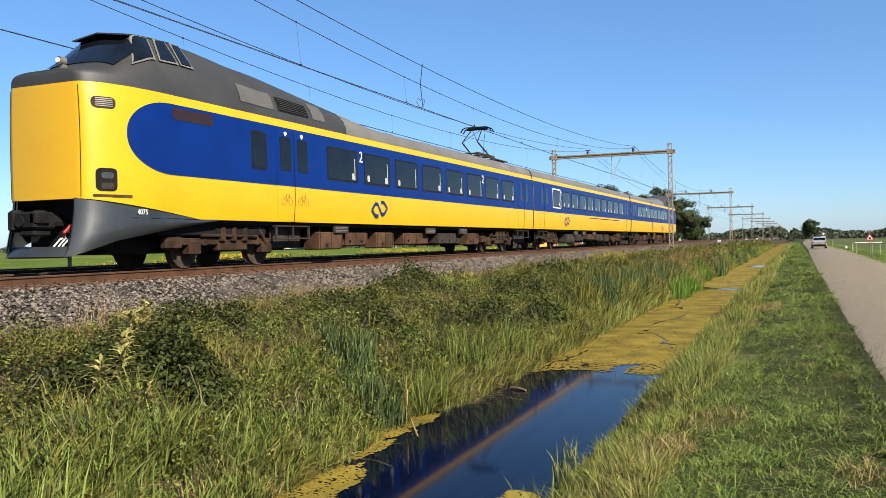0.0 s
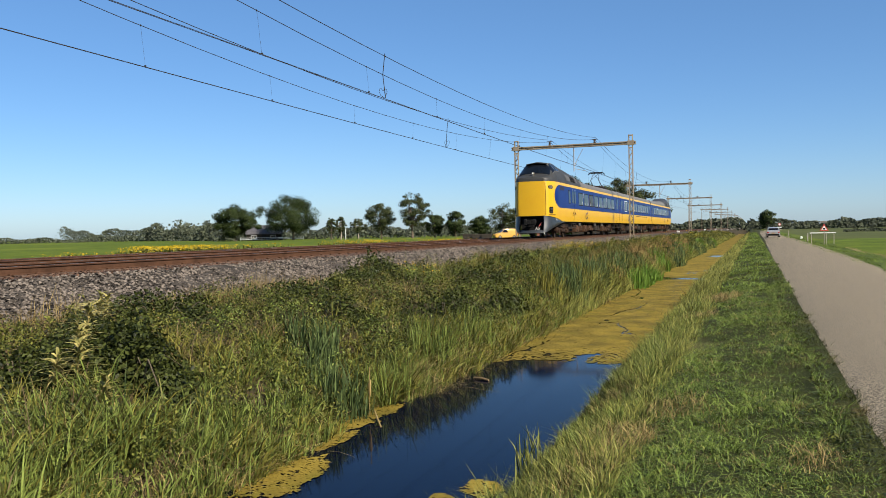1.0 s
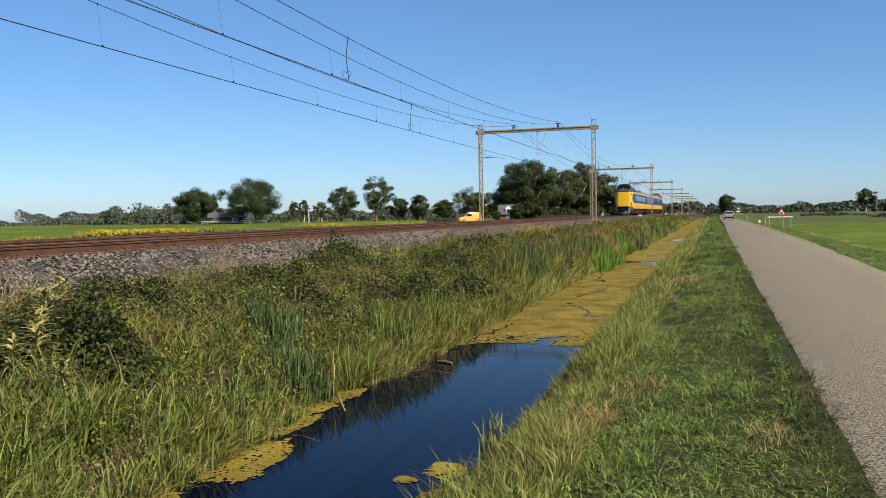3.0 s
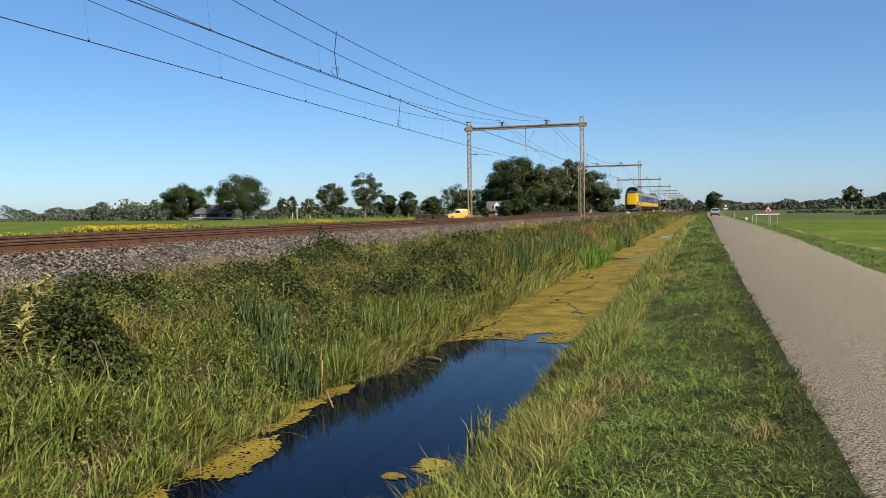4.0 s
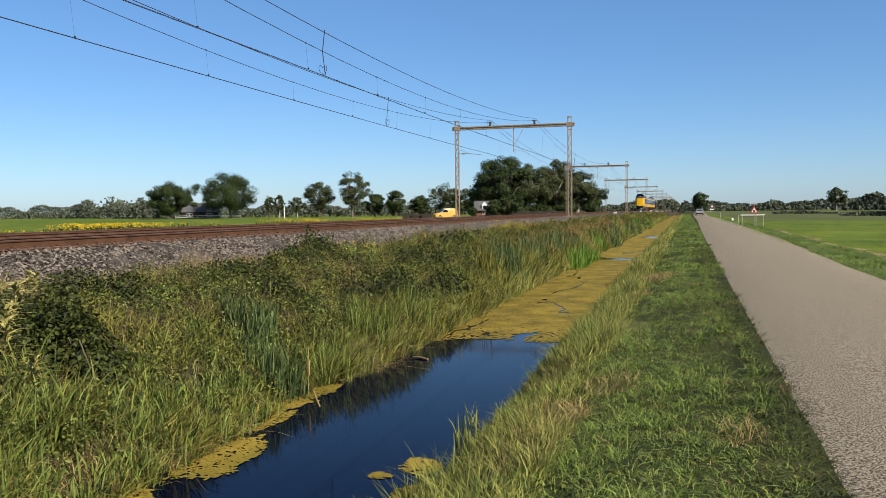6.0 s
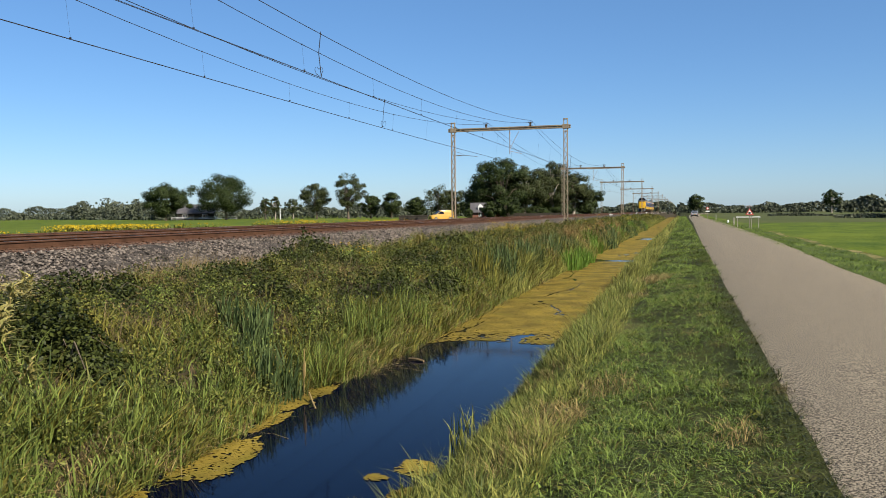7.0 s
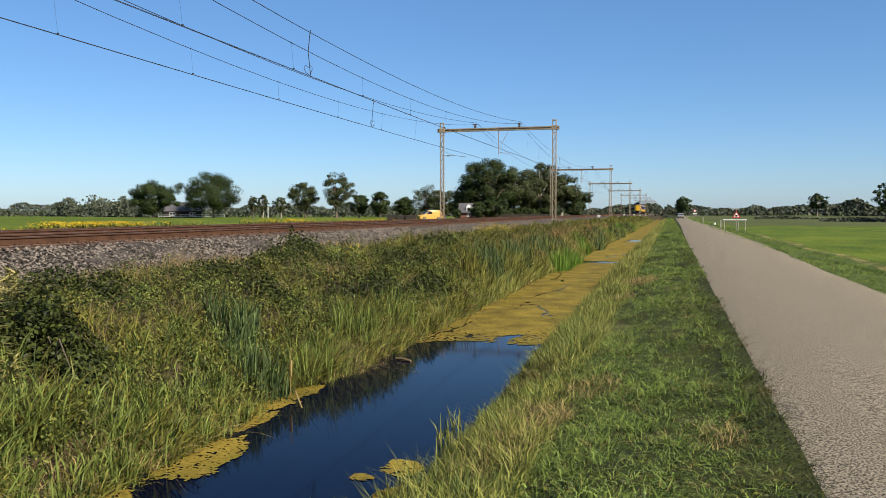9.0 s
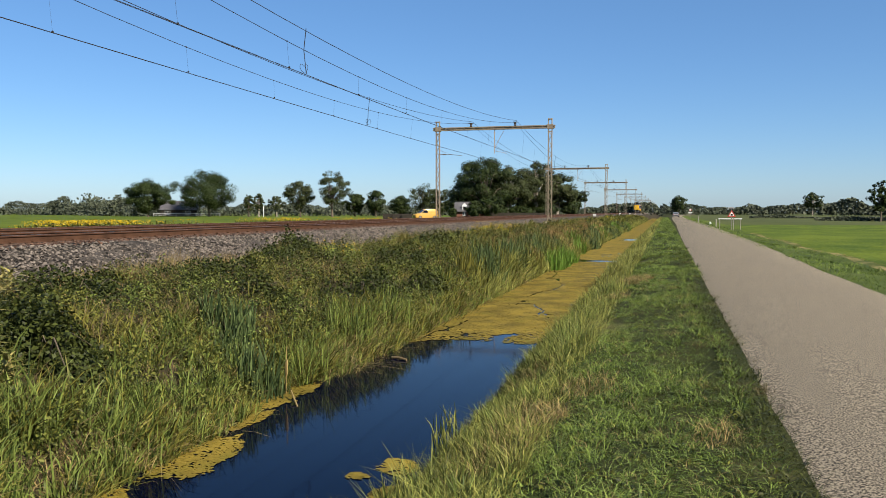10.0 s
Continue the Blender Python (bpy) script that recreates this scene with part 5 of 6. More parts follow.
def reed_clump(name, label, x, y, rx, ry, n, h0, h1, w, mat_, group="reed clumps"):
    z = float(ground_z(x, y))
    thing = tagged(new(name), label, "reeds", group)
    thing.matrix_basis = pose(x, y, 0)
    a, q = RNG.uniform(0, 6.28, n), np.sqrt(RNG.uniform(0, 1, n))
    px, py = np.cos(a) * q * rx, np.sin(a) * q * ry
    base = np.stack([px, py, ground_z(px + x, py + y) - 0.03], 1)
    v = blades(RNG, base, RNG.uniform(h0, h1, n), w * RNG.uniform(0.6, 1.3, n), RNG.uniform(0.03, 0.42, n), 0.5)
    tagged(part("leafage", scatter_mesh("leafage", v, BLADE, mat_), None, thing), kind="stuff")
    return thing


def flower_cover(name, label, n, x0, x1, y0, y1, h0, h1, size, mat_, even=True, clumpy=0.35):
    p = spread(n, x0, x1, y0, y1, even)
    if clumpy:
        keep = hash_noise(p[:, 0] * 0.7, p[:, 1] * 0.35, 3.1) > clumpy
        p = p[keep]
    m = len(p)
    p[:, 2] += RNG.uniform(h0, h1, m)
    up = np.tile(np.array([[0.2, -0.3, 1.0]]), (m, 1))
    v = leaves(RNG, p, size * RNG.uniform(0.6, 1.5, m), up, 0.7, 0.9)
    stuff(name, scatter_mesh(name, v, LEAF, mat_), label, "flowers")


def left_bank():
    grass_cover("lush_grass", "bright lush coarse grass by the dark water", 10500, -6.6, -4.95, 4.2, 11, 0.16, 0.4, 0.015, LUSH, (0.1, 0.8), tuft=16, radius=0.09, gaps=-0.9)
    grass_cover("lush_grass", "tall upright lush grass standing at the water's edge", 6500, -5.75, -5.0, 4.2, 12, 0.28, 0.58, 0.013, LUSH, (0.08, 0.7), tuft=14, radius=0.08, gaps=-0.6)
    grass_cover("lush_grass", "bright lush coarse grass along the bank", 10000, -7.3, -5.0, 10, 30, 0.16, 0.45, 0.013, LUSH, (0.2, 1.1), tuft=16, radius=0.12, gaps=-0.4)
    grass_cover("lush_grass", "arching green sedge all along the waterline", 9000, -5.7, -4.9, 11, 26, 0.18, 0.46, 0.011, LUSH, (0.2, 1.1), tuft=14, radius=0.1)
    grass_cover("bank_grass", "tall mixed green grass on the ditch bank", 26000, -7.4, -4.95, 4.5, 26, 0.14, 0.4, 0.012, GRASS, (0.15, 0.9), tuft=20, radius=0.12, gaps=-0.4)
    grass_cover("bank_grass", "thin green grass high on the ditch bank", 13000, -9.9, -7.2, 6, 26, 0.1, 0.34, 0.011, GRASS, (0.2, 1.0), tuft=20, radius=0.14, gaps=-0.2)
    grass_cover("bank_grass", "tall mixed green grass on the far ditch bank", 38000, -10.0, -4.9, 25, 260, 0.3, 0.75, 0.012, GRASS, (0.2, 1.2))
    grass_cover("dry_grass", "scattered straw-coloured dry stalks on the bank", 8000, -9.9, -5.0, 4.5, 30, 0.15, 0.5, 0.0055, DRY, (0.1, 1.2), tuft=9, radius=0.1)
    grass_cover("withered_stems", "grey-brown withered stems in patches on the bank", 14000, -9.9, -5.1, 4.5, 60, 0.1, 0.42, 0.009, WITHERED, (0.2, 1.5), 0.9, tuft=18, radius=0.16)
    herb_cover("withered_herbs", "brown withered leaves high on the bank", 240, 60, -9.8, -6.2, 5.5, 40, 0.3, 0.35, 0.032, WITHERED)
    grass_cover("dry_grass", "straw-coloured dry stalks at the ballast's foot", 14000, -10.4, -9.1, 9, 160, 0.15, 0.45, 0.007, DRY, (0.1, 0.7), 0.9)
    grass_cover("waterside_grass", "lush grass overhanging the ditch water", 10000, -5.8, -4.85, 4.5, 24, 0.22, 0.55, 0.015, GRASS, (0.2, 1.2), 0.5, 0.0, tuft=16, radius=0.1, gaps=-0.5)
    grass_cover("waterside_grass", "pale bleached grass hanging into the ditch", 9000, -5.5, -4.78, 5, 30, 0.15, 0.42, 0.0085, DRY, (0.5, 1.9), 0.5, 0.1, tuft=10, radius=0.1)
    grass_cover("waterside_grass", "mixed grass along the far water's edge", 13000, -5.7, -4.85, 24, 250, 0.4, 0.95, 0.011, TALL_GRASS, (0.2, 0.9), 0.5, 0.0)
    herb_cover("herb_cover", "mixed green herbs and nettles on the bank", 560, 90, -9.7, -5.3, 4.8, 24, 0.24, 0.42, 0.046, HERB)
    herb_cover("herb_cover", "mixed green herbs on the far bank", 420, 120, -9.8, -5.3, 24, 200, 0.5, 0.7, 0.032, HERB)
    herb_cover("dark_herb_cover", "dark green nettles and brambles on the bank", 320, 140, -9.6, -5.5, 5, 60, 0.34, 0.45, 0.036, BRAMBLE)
    herb_cover("russet_herbs", "russet-brown seeding dock and sorrel", 120, 150, -7.4, -5.2, 34, 85, 0.45, 0.9, 0.022, RUSSET)
    herb_cover("russet_herbs", "small russet stalks among the bank's grass", 50, 40, -8.5, -5.4, 8, 30, 0.14, 0.6, 0.025, RUSSET)
    grass_cover("lush_grass", "bright green grass tufts on the farther bank", 6000, -9.0, -5.0, 20, 80, 0.3, 0.65, 0.012, LUSH, (0.1, 0.7), tuft=14, radius=0.12, gaps=0.0)
    herb_cover("dark_herb_cover", "dark green nettles on the farther bank", 170, 120, -9.4, -5.6, 22, 90, 0.4, 0.6, 0.032, BRAMBLE)
    herb_cover("bright_herb_cover", "bright yellow-green leafy herbs in clumps on the bank", 150, 110, -9.6, -5.4, 10, 48, 0.26, 0.5, 0.042, LUSH)
    herb_cover("dark_herb_cover", "dark bramble and nettle clumps along the bank", 110, 170, -9.6, -5.5, 12, 48, 0.42, 0.55, 0.044, BRAMBLE)
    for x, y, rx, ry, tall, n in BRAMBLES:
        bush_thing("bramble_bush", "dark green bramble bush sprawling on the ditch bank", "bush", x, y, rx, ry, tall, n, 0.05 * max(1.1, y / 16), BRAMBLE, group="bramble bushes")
    bush_thing("hawthorn_bush", "small rounded green shrub at the ballast's foot", "bush", -9.95, 21.5, 0.75, 1.0, 0.85, 4200, 0.075, BRAMBLE)
    for x, y, rx, ry, n, h0, h1, w, m, label in ((-6.45, 11.4, 0.42, 0.5, 150, 0.35, 0.8, 0.028, REED, "dark blue-green flag iris clump at the waterside"), (-5.4, 10.5, 0.3, 0.5, 150, 0.35, 0.85, 0.028, REED, "dark blue-green flag iris clump beside dark water"), (-5.95, 10.9, 0.3, 0.4, 90, 0.3, 0.6, 0.018, REED, "dark blue-green flag iris clump beside dark water"), (-5.45, 14.0, 0.35, 0.8, 260, 0.4, 0.8, 0.016, LUSH, "lush green sedge tussock at the waterside"), (-5.35, 16.2, 0.3, 0.8, 220, 0.4, 0.75, 0.016, LUSH, "lush green sedge tussock at the waterside")):
        reed_clump("iris_clump" if m is REED else "sedge_tussock", label, x, y, rx, ry, n, h0, h1, w, m)
    for k in range(12):
        y = 25 + 1.7 * k
        reed_clump("reed_clump", "tall grey-green reed clump along the ditch", -5.75 + 0.25 * math.sin(k * 2.3), y, 0.55, 1.0, 150, 0.6, 1.15, 0.026, REED if k % 3 else GRASS)
    for k in range(4):
        reed_clump("reed_clump", "bright green reed clump standing in the ditch", -4.75 + 0.12 * math.sin(k * 3.0), 37.5 + 1.7 * k, 0.42, 1.0, 230, 0.7, 1.15, 0.034, BRIGHT_REED)
    for k in range(10):
        y = 52 + 7.5 * k
        reed_clump("reed_clump", "distant reed clump along the ditch", -5.3 + 0.3 * math.sin(k * 1.7), y, 0.6, 2.2, 140, 0.7, 1.2, 0.06, REED if k % 3 else BRIGHT_REED)
    flower_cover("ragwort", "yellow flowering ragwort at the ballast's foot", 1100, -9.4, -7.8, 33, 46, 0.5, 0.85, 0.036, PETAL, clumpy=0.35)
    flower_cover("ragwort", "yellow flowering ragwort on the bank", 330, -9.2, -7.8, 20, 25, 0.35, 0.65, 0.035, PETAL, clumpy=0.25)
    flower_cover("ragwort", "yellow flowering ragwort along the far bank", 2400, -9.6, -6.0, 48, 140, 0.5, 1.0, 0.07, PETAL, clumpy=0.7)
    flower_cover("white_umbels", "small white flower umbels near the ballast", 26, -9.2, -8.6, 16.5, 19, 0.35, 0.5, 0.03, PALE_PETAL)


def willowherb(x, y, tall, lean):
    """A tall stalk with whorls of narrow, bleached leaves."""
    z = float(ground_z(x, y))
    thing = tagged(new("willowherb"), "tall yellowing willowherb stalk with bleached narrow leaves", "plant", "willowherb stalks")
    thing.matrix_basis = pose(x, y, z)
    tip = Vector((lean, lean * 0.3, tall))
    part("stalk", Build().tube([(0, 0, -0.05), tip * 0.5 + Vector((0, 0, 0.04)), tip], [0.007, 0.006, 0.003], 5), DRY, thing, "dry straw-brown stalk")
    n = 46
    u = RNG.uniform(0.35, 1.0, n)
    a = RNG.uniform(0, 6.28, n)
    base = np.outer(u, np.array(tip))
    v = blades(RNG, base, 0.2 * (1.25 - 0.55 * u), np.full(n, 0.034), RNG.uniform(1.0, 2.3, n), 0.4, a)
    part("leafage", scatter_mesh("leafage", v, BLADE, PALE_LEAF), None, thing)


def right_bank():
    grass_cover("verge_grass", "short green mown grass on the road verge", 96000, -1.65, 0.74, 3.3, 26, 0.06, 0.17, 0.0056, VERGE_GRASS, (0.5, 1.7), 0.4, tuft=26, radius=0.085)
    grass_cover("verge_grass", "short straw-tinged grass on the road verge", 8000, -1.5, 0.7, 3.3, 24, 0.06, 0.16, 0.0045, DRY, (0.6, 1.9), 0.5, tuft=14, radius=0.09)
    grass_cover("verge_grass", "bright green grass tufts on the road verge", 11000, -1.0, 0.4, 4, 40, 0.1, 0.2, 0.0052, LUSH, (0.4, 1.4), 0.5, tuft=16, radius=0.08, gaps=0.1)
    grass_cover("verge_grass", "green grass on the far road verge", 28000, -1.4, 0.95, 22, 260, 0.08, 0.2, 0.007, VERGE_GRASS, (0.3, 1.0), 0.3)
    grass_cover("waterside_grass", "pale tall grass on the ditch's road side", 26000, -1.92, -0.95, 3.6, 22, 0.12, 0.36, 0.007, TALL_GRASS, (0.2, 1.0), 0.5, tuft=18, radius=0.1)
    grass_cover("waterside_grass", "lush upright grass on the ditch's road side", 8000, -1.95, -1.1, 3.6, 22, 0.14, 0.34, 0.0075, LUSH, (0.15, 0.8), 0.5, tuft=12, radius=0.08)
    grass_cover("waterside_grass", "pale tall grass on the far road side of the ditch", 17000, -2.4, -0.9, 22, 260, 0.25, 0.55, 0.008, TALL_GRASS, (0.15, 0.8), 0.4)
    grass_cover("waterside_grass", "short dark grass on the steep edge of the ditch", 9000, -2.3, -1.85, 3.6, 30, 0.08, 0.2, 0.008, GRASS, (0.3, 1.2), 0.4, tuft=12, radius=0.07)
    grass_cover("road_edge_grass", "dark trodden grass and moss at the road's edge", 28000, 0.45, 0.95, 3.2, 40, 0.05, 0.13, 0.0068, TRODDEN, (0.5, 1.7), 0.3, tuft=14, radius=0.06)
    for x, y, r, n in ((-1.15, 7.2, 0.34, 700), (-1.3, 6.2, 0.36, 800), (-0.75, 8.4, 0.3, 260), (-0.75, 21.6, 0.45, 600), (-1.5, 9.8, 0.3, 300), (0.4, 6.6, 0.2, 110), (-1.2, 18.5, 0.5, 350)):
        a, q = RNG.uniform(0, 6.28, n), np.sqrt(RNG.uniform(0, 1, n))
        px, py = x + np.cos(a) * q * r, y + np.sin(a) * q * r * 1.6
        v = blades(RNG, np.stack([px, py, ground_z(px, py) - 0.01], 1), RNG.uniform(0.08, 0.24, n), 0.0055 * RNG.uniform(0.7, 1.4, n) * max(1, y / 13), RNG.uniform(0.4, 1.2, n), 0.5)
        stuff("dry_grass", scatter_mesh("dry_grass", v, BLADE, DRY), "bleached straw-coloured dead grass on the verge", "grass")
    herb_cover("verge_herbs", "small dark clover and plantain in the verge", 130, 26, -0.9, 0.7, 4, 40, 0.14, 0.08, 0.035, HERB)
    reed_clump("waterside_sprig", "pale reed leaves leaning over the water", -2.2, 8.3, 0.15, 0.3, 40, 0.35, 0.62, 0.014, TALL_GRASS)
    reed_clump("waterside_sprig", "pale reed leaves leaning over the water", -2.25, 6.9, 0.15, 0.3, 50, 0.3, 0.55, 0.014, TALL_GRASS)
    grass_cover("roadside_grass", "green grass beside the road on the meadow side", 22000, 4.25, 6.5, 12, 200, 0.06, 0.18, 0.008, VERGE_GRASS, (0.3, 1.0), 0.5)
    grass_cover("roadside_grass", "straw-coloured dry strip along the meadow's edge", 5000, 6.5, 7.1, 20, 75, 0.03, 0.08, 0.009, DRY, (0.5, 1.6), 0.6, gaps=-0.25)


def rear_grass():
    """The verges go on behind the standpoint."""
    for x0, x1, n, h, w, m in ((-2.3, 0.9, 9000, 0.25, 0.012, VERGE_GRASS), (-9.8, -5.0, 8000, 0.45, 0.018, GRASS)):
        base = spread(n, x0, x1, -9.0, 3.4, True)
        v = blades(RNG, base, h * RNG.uniform(0.4, 1.0, n), w * RNG.uniform(0.6, 1.4, n), RNG.uniform(0.3, 1.2, n))[:, (0, 1, 2, 3, 6)]
        stuff("verge_grass", scatter_mesh("verge_grass", v, FAR_BLADE, m), "green grass along the ditch and road", "grass")


left_bank()
right_bank()
rear_grass()
for _x, _y, _h, _l in ((-6.62, 6.75, 0.85, 0.05), (-6.8, 7.1, 0.95, -0.08), (-6.7, 6.5, 0.7, 0.08), (-7.3, 7.6, 1.05, 0.06), (-9.0, 9.7, 0.75, 0.1), (-8.7, 9.4, 0.7, -0.05), (-6.2, 6.6, 0.6, 0.1), (-7.9, 8.3, 0.85, 0.04), (-9.3, 10.0, 0.7, 0.03)):
    willowherb(_x, _y, _h * 0.72, _l)


def floating_bits():
    b = Build().tube([(-4.66, 13.95, WATER + 0.02), (-4.5, 13.88, WATER + 0.03), (-4.34, 13.8, WATER + 0.015)], [0.022, 0.026, 0.02], 8)
    tagged(part("log", b, WITHERED, smooth=True), "short weathered log lying at the water's edge", "log")
    b = Build().tube([(-5.0, 10.55, WATER + 0.12), (-4.86, 10.35, WATER + 0.05), (-4.72, 10.15, WATER + 0.0)], [0.012, 0.014, 0.012], 6)
    tagged(part("dead_stalk", b, DRY, smooth=True), "bleached dead reed stalk in the water", "stalk")
    thing = tagged(new("cattail"), "cattail with a pale seeding head among iris leaves", "plant")
    thing.matrix_basis = pose(-5.18, 10.75, float(ground_z(-5.18, 10.75)))
    part("stem", Build().tube([(0, 0, -0.05), (0.01, 0, 0.5), (0.02, 0, 0.95)], 0.006, 5), DRY, thing)
    part("head", Build().tube([(0.01, 0, 0.52), (0.013, 0, 0.56), (0.017, 0, 0.74), (0.018, 0, 0.78)], [0.008, 0.022, 0.022, 0.008], 8), DRY, thing, "pale fluffy seed head", True)


floating_bits()


# ---- trees ----
def tree(name, label, x, y, tall, wide, trunk, leaf_mat, bark, n, size, seed, stems=1, category="tree", group="trees beyond the railway", open_=0.0):
    """A tapered trunk with limbs, and a crown of leaf clumps on them with an uneven outline and gaps."""
    rng = np.random.default_rng(seed)
    thing = tagged(new(name), label, category, group)
    thing.matrix_basis = pose(x, y, float(ground_z(x, y)), 0, 0, float(rng.uniform(0, 360)))
    clumps = int(64 + 16 * open_)
    mid, up = trunk + (tall - trunk) * 0.5, (tall - trunk) * 0.5
    d = rng.normal(size=(clumps, 3))
    d /= np.linalg.norm(d, axis=1)[:, None]
    reach = rng.uniform(0.3, 1.0, clumps) ** 0.5 * 0.92
    d *= reach[:, None]
    wob = 1 + 0.2 * np.sin(d[:, 0] * 4 + seed) + 0.16 * np.sin(d[:, 1] * 6 + seed * 2) + rng.normal(0, 0.08, clumps)
    low = np.where(d[:, 2] < -0.4, 0.9, np.where(d[:, 2] > 0.55, 0.9, 1.05))
    c = np.stack([d[:, 0] * wide * 0.48 * wob * low, d[:, 1] * wide * 0.48 * wob * low, mid + d[:, 2] * up * (1 + 0.1 * np.sin(d[:, 0] * 6 + seed))], 1)
    b = Build()
    r = 0.028 * tall
    for s in range(stems):
        lean = rng.normal(0, 0.04 * tall, 2) if stems > 1 else rng.normal(0, 0.015 * tall, 2)
        foot = rng.normal(0, 0.35, 2) if stems > 1 else (0, 0)
        b.tube([(foot[0], foot[1], -0.2), (foot[0], foot[1], 0.3), (foot[0] + lean[0] * 0.4, foot[1] + lean[1] * 0.4, trunk), (foot[0] + lean[0], foot[1] + lean[1], tall * 0.75)], [r * 1.4, r, r * 0.75, r * 0.2], 7)
    for i in range(0, clumps, 3):
        z0 = trunk * 0.8 + (c[i, 2] - trunk * 0.8) * 0.35
        b.tube([(0, 0, z0), tuple(c[i] * (0.5, 0.5, 1) - (0, 0, 0.12 * up)), tuple(c[i])], [r * 0.4, r * 0.25, r * 0.08], 5)
    part("trunk", b, bark, thing, smooth=True)
    k = rng.integers(0, clumps, n)
    e = rng.normal(size=(n, 3))
    e /= np.linalg.norm(e, axis=1)[:, None]
    cr = wide * rng.uniform(0.08, 0.17, clumps)[k] * (1 - 0.15 * open_)
    q = rng.uniform(0.25, 1.0, n) ** 0.6
    p = c[k] + e * (cr * q)[:, None] * (1, 1, 0.7)
    out = e + d[k] * 0.8 + (0, 0, 0.4)
    v = leaves(rng, p, size * rng.uniform(0.6, 1.5, n), out, 0.5, 0.75)
    part("crown", scatter_mesh("crown", v, LEAF, leaf_mat), None, thing)
    return thing


ROUND_TREES = [(-132.8, 193.9, 9.9, 11.0), (-122.2, 206.6, 12.9, 16.1), (-75.3, 212.0, 7.3, 6.1), (-82.3, 214.8, 7.2, 5.3), (-70.9, 218.8, 5.9, 5.3)]
OPEN_TREES = [(-105.8, 198.6, 6.1, 3.0), (-104.9, 202.4, 6.6, 3.3), (-106.0, 215.3, 6.0, 4.1), (-93.8, 204.5, 9.6, 9.4), (-84.2, 203.2, 12.0, 8.9)]
GROVE = [(-39.1, 167.5, 10.1, 9.3, 0), (-34.7, 164.4, 12.6, 10.2, 0), (-30.6, 169.3, 11.0, 9.3, 1), (-26.9, 178.0, 12.1, 9.1, 1), (-23.1, 183.5, 10.0, 7.5, 1), (-20.9, 188.9, 6.8, 6.0, 0), (-29.0, 184.0, 10.0, 9.0, 0), (-36.0, 180.0, 9.0, 9.0, 0)]
for _i, (_x, _y, _h, _w) in enumerate(ROUND_TREES):
    tree("tree", "rounded dark green oak standing alone in the meadow", _x, _y, _h, _w * 1.12, _h * 0.1, OAK, BARK, 30000 if _h > 8 else 9000, 0.27, 40 + _i)
for _i, (_x, _y, _h, _w) in enumerate(OPEN_TREES):
    tree("tree", "airy green birch with an open crown at the meadow's edge", _x, _y, _h, _w * 1.05, _h * 0.2, BIRCH, PALE_BARK if _i in (1, 2) else BARK, 14000 if _h > 8 else 5000, 0.22, 60 + _i, open_=1.0)
for _i, (_x, _y, _h, _w, _b) in enumerate(GROVE):
    tree("tree", "tall birch with pale trunks in the grove by the line" if _b else "broad dark green oak in the grove by the line", _x, _y, _h, _w * 1.15, _h * (0.2 if _b else 0.1), BIRCH if _b else OAK, PALE_BARK if _b else BARK, 16000, 0.27, 80 + _i, stems=2 if _b else 1, group="grove by the railway", open_=0.5 * _b)
for _i, (_x, _y, _h, _w) in enumerate([(-57.7, 196.7, 8.3, 7.2), (-49.5, 183.4, 7.1, 5.2), (-46.0, 190.0, 6.0, 6.0)]):
    tree("tree", "pale green willow beside the house", _x, _y, _h, _w * 1.1, _h * 0.08, BIRCH, BARK, 8000, 0.22, 100 + _i, open_=0.6)
for _i, (_x, _y, _h, _w) in enumerate([(-33.0, 163.0, 3.2, 5.0), (-28.0, 166.0, 2.6, 5.0), (-24.0, 176.0, 3.0, 5.0), (-32.5, 156.0, 4.6, 4.6), (-40.5, 164.5, 6.0, 5.0), (-20.5, 186.0, 3.0, 5.0), (-34.9, 154.0, 3.6, 3.4), (-39.6, 156.0, 2.2, 1.8)]):
    tree("shrub", "dense dark shrub at the foot of the grove", _x, _y, _h, _w, 0.15, OAK, BARK, 4500, 0.26, 140 + _i, category="shrub", group="shrubs of the grove")
tree("tree", "tall dark tree where the road meets the horizon", 7.2, 519.9, 12.0, 11.0, 1.2, OAK, BARK, 3000, 0.8, 120, group="trees along the horizon")
tree("tree", "slender tree with a pale trunk in the far meadow", 65.4, 414.9, 10.6, 9.0, 3.2, OAK, PALE_BARK, 2200, 0.6, 121, group="trees along the horizon", open_=0.8)
tree("tree", "airy green tree at the meadow's edge", 37.6, 165.9, 7.6, 4.2, 1.4, OAK, BARK, 2600, 0.34, 122, group="trees along the horizon", open_=0.6)
tree("tree", "airy green tree at the meadow's edge", 42.0, 169.0, 7.6, 6.0, 1.0, OAK, BARK, 3000, 0.34, 123, group="trees along the horizon", open_=0.6)


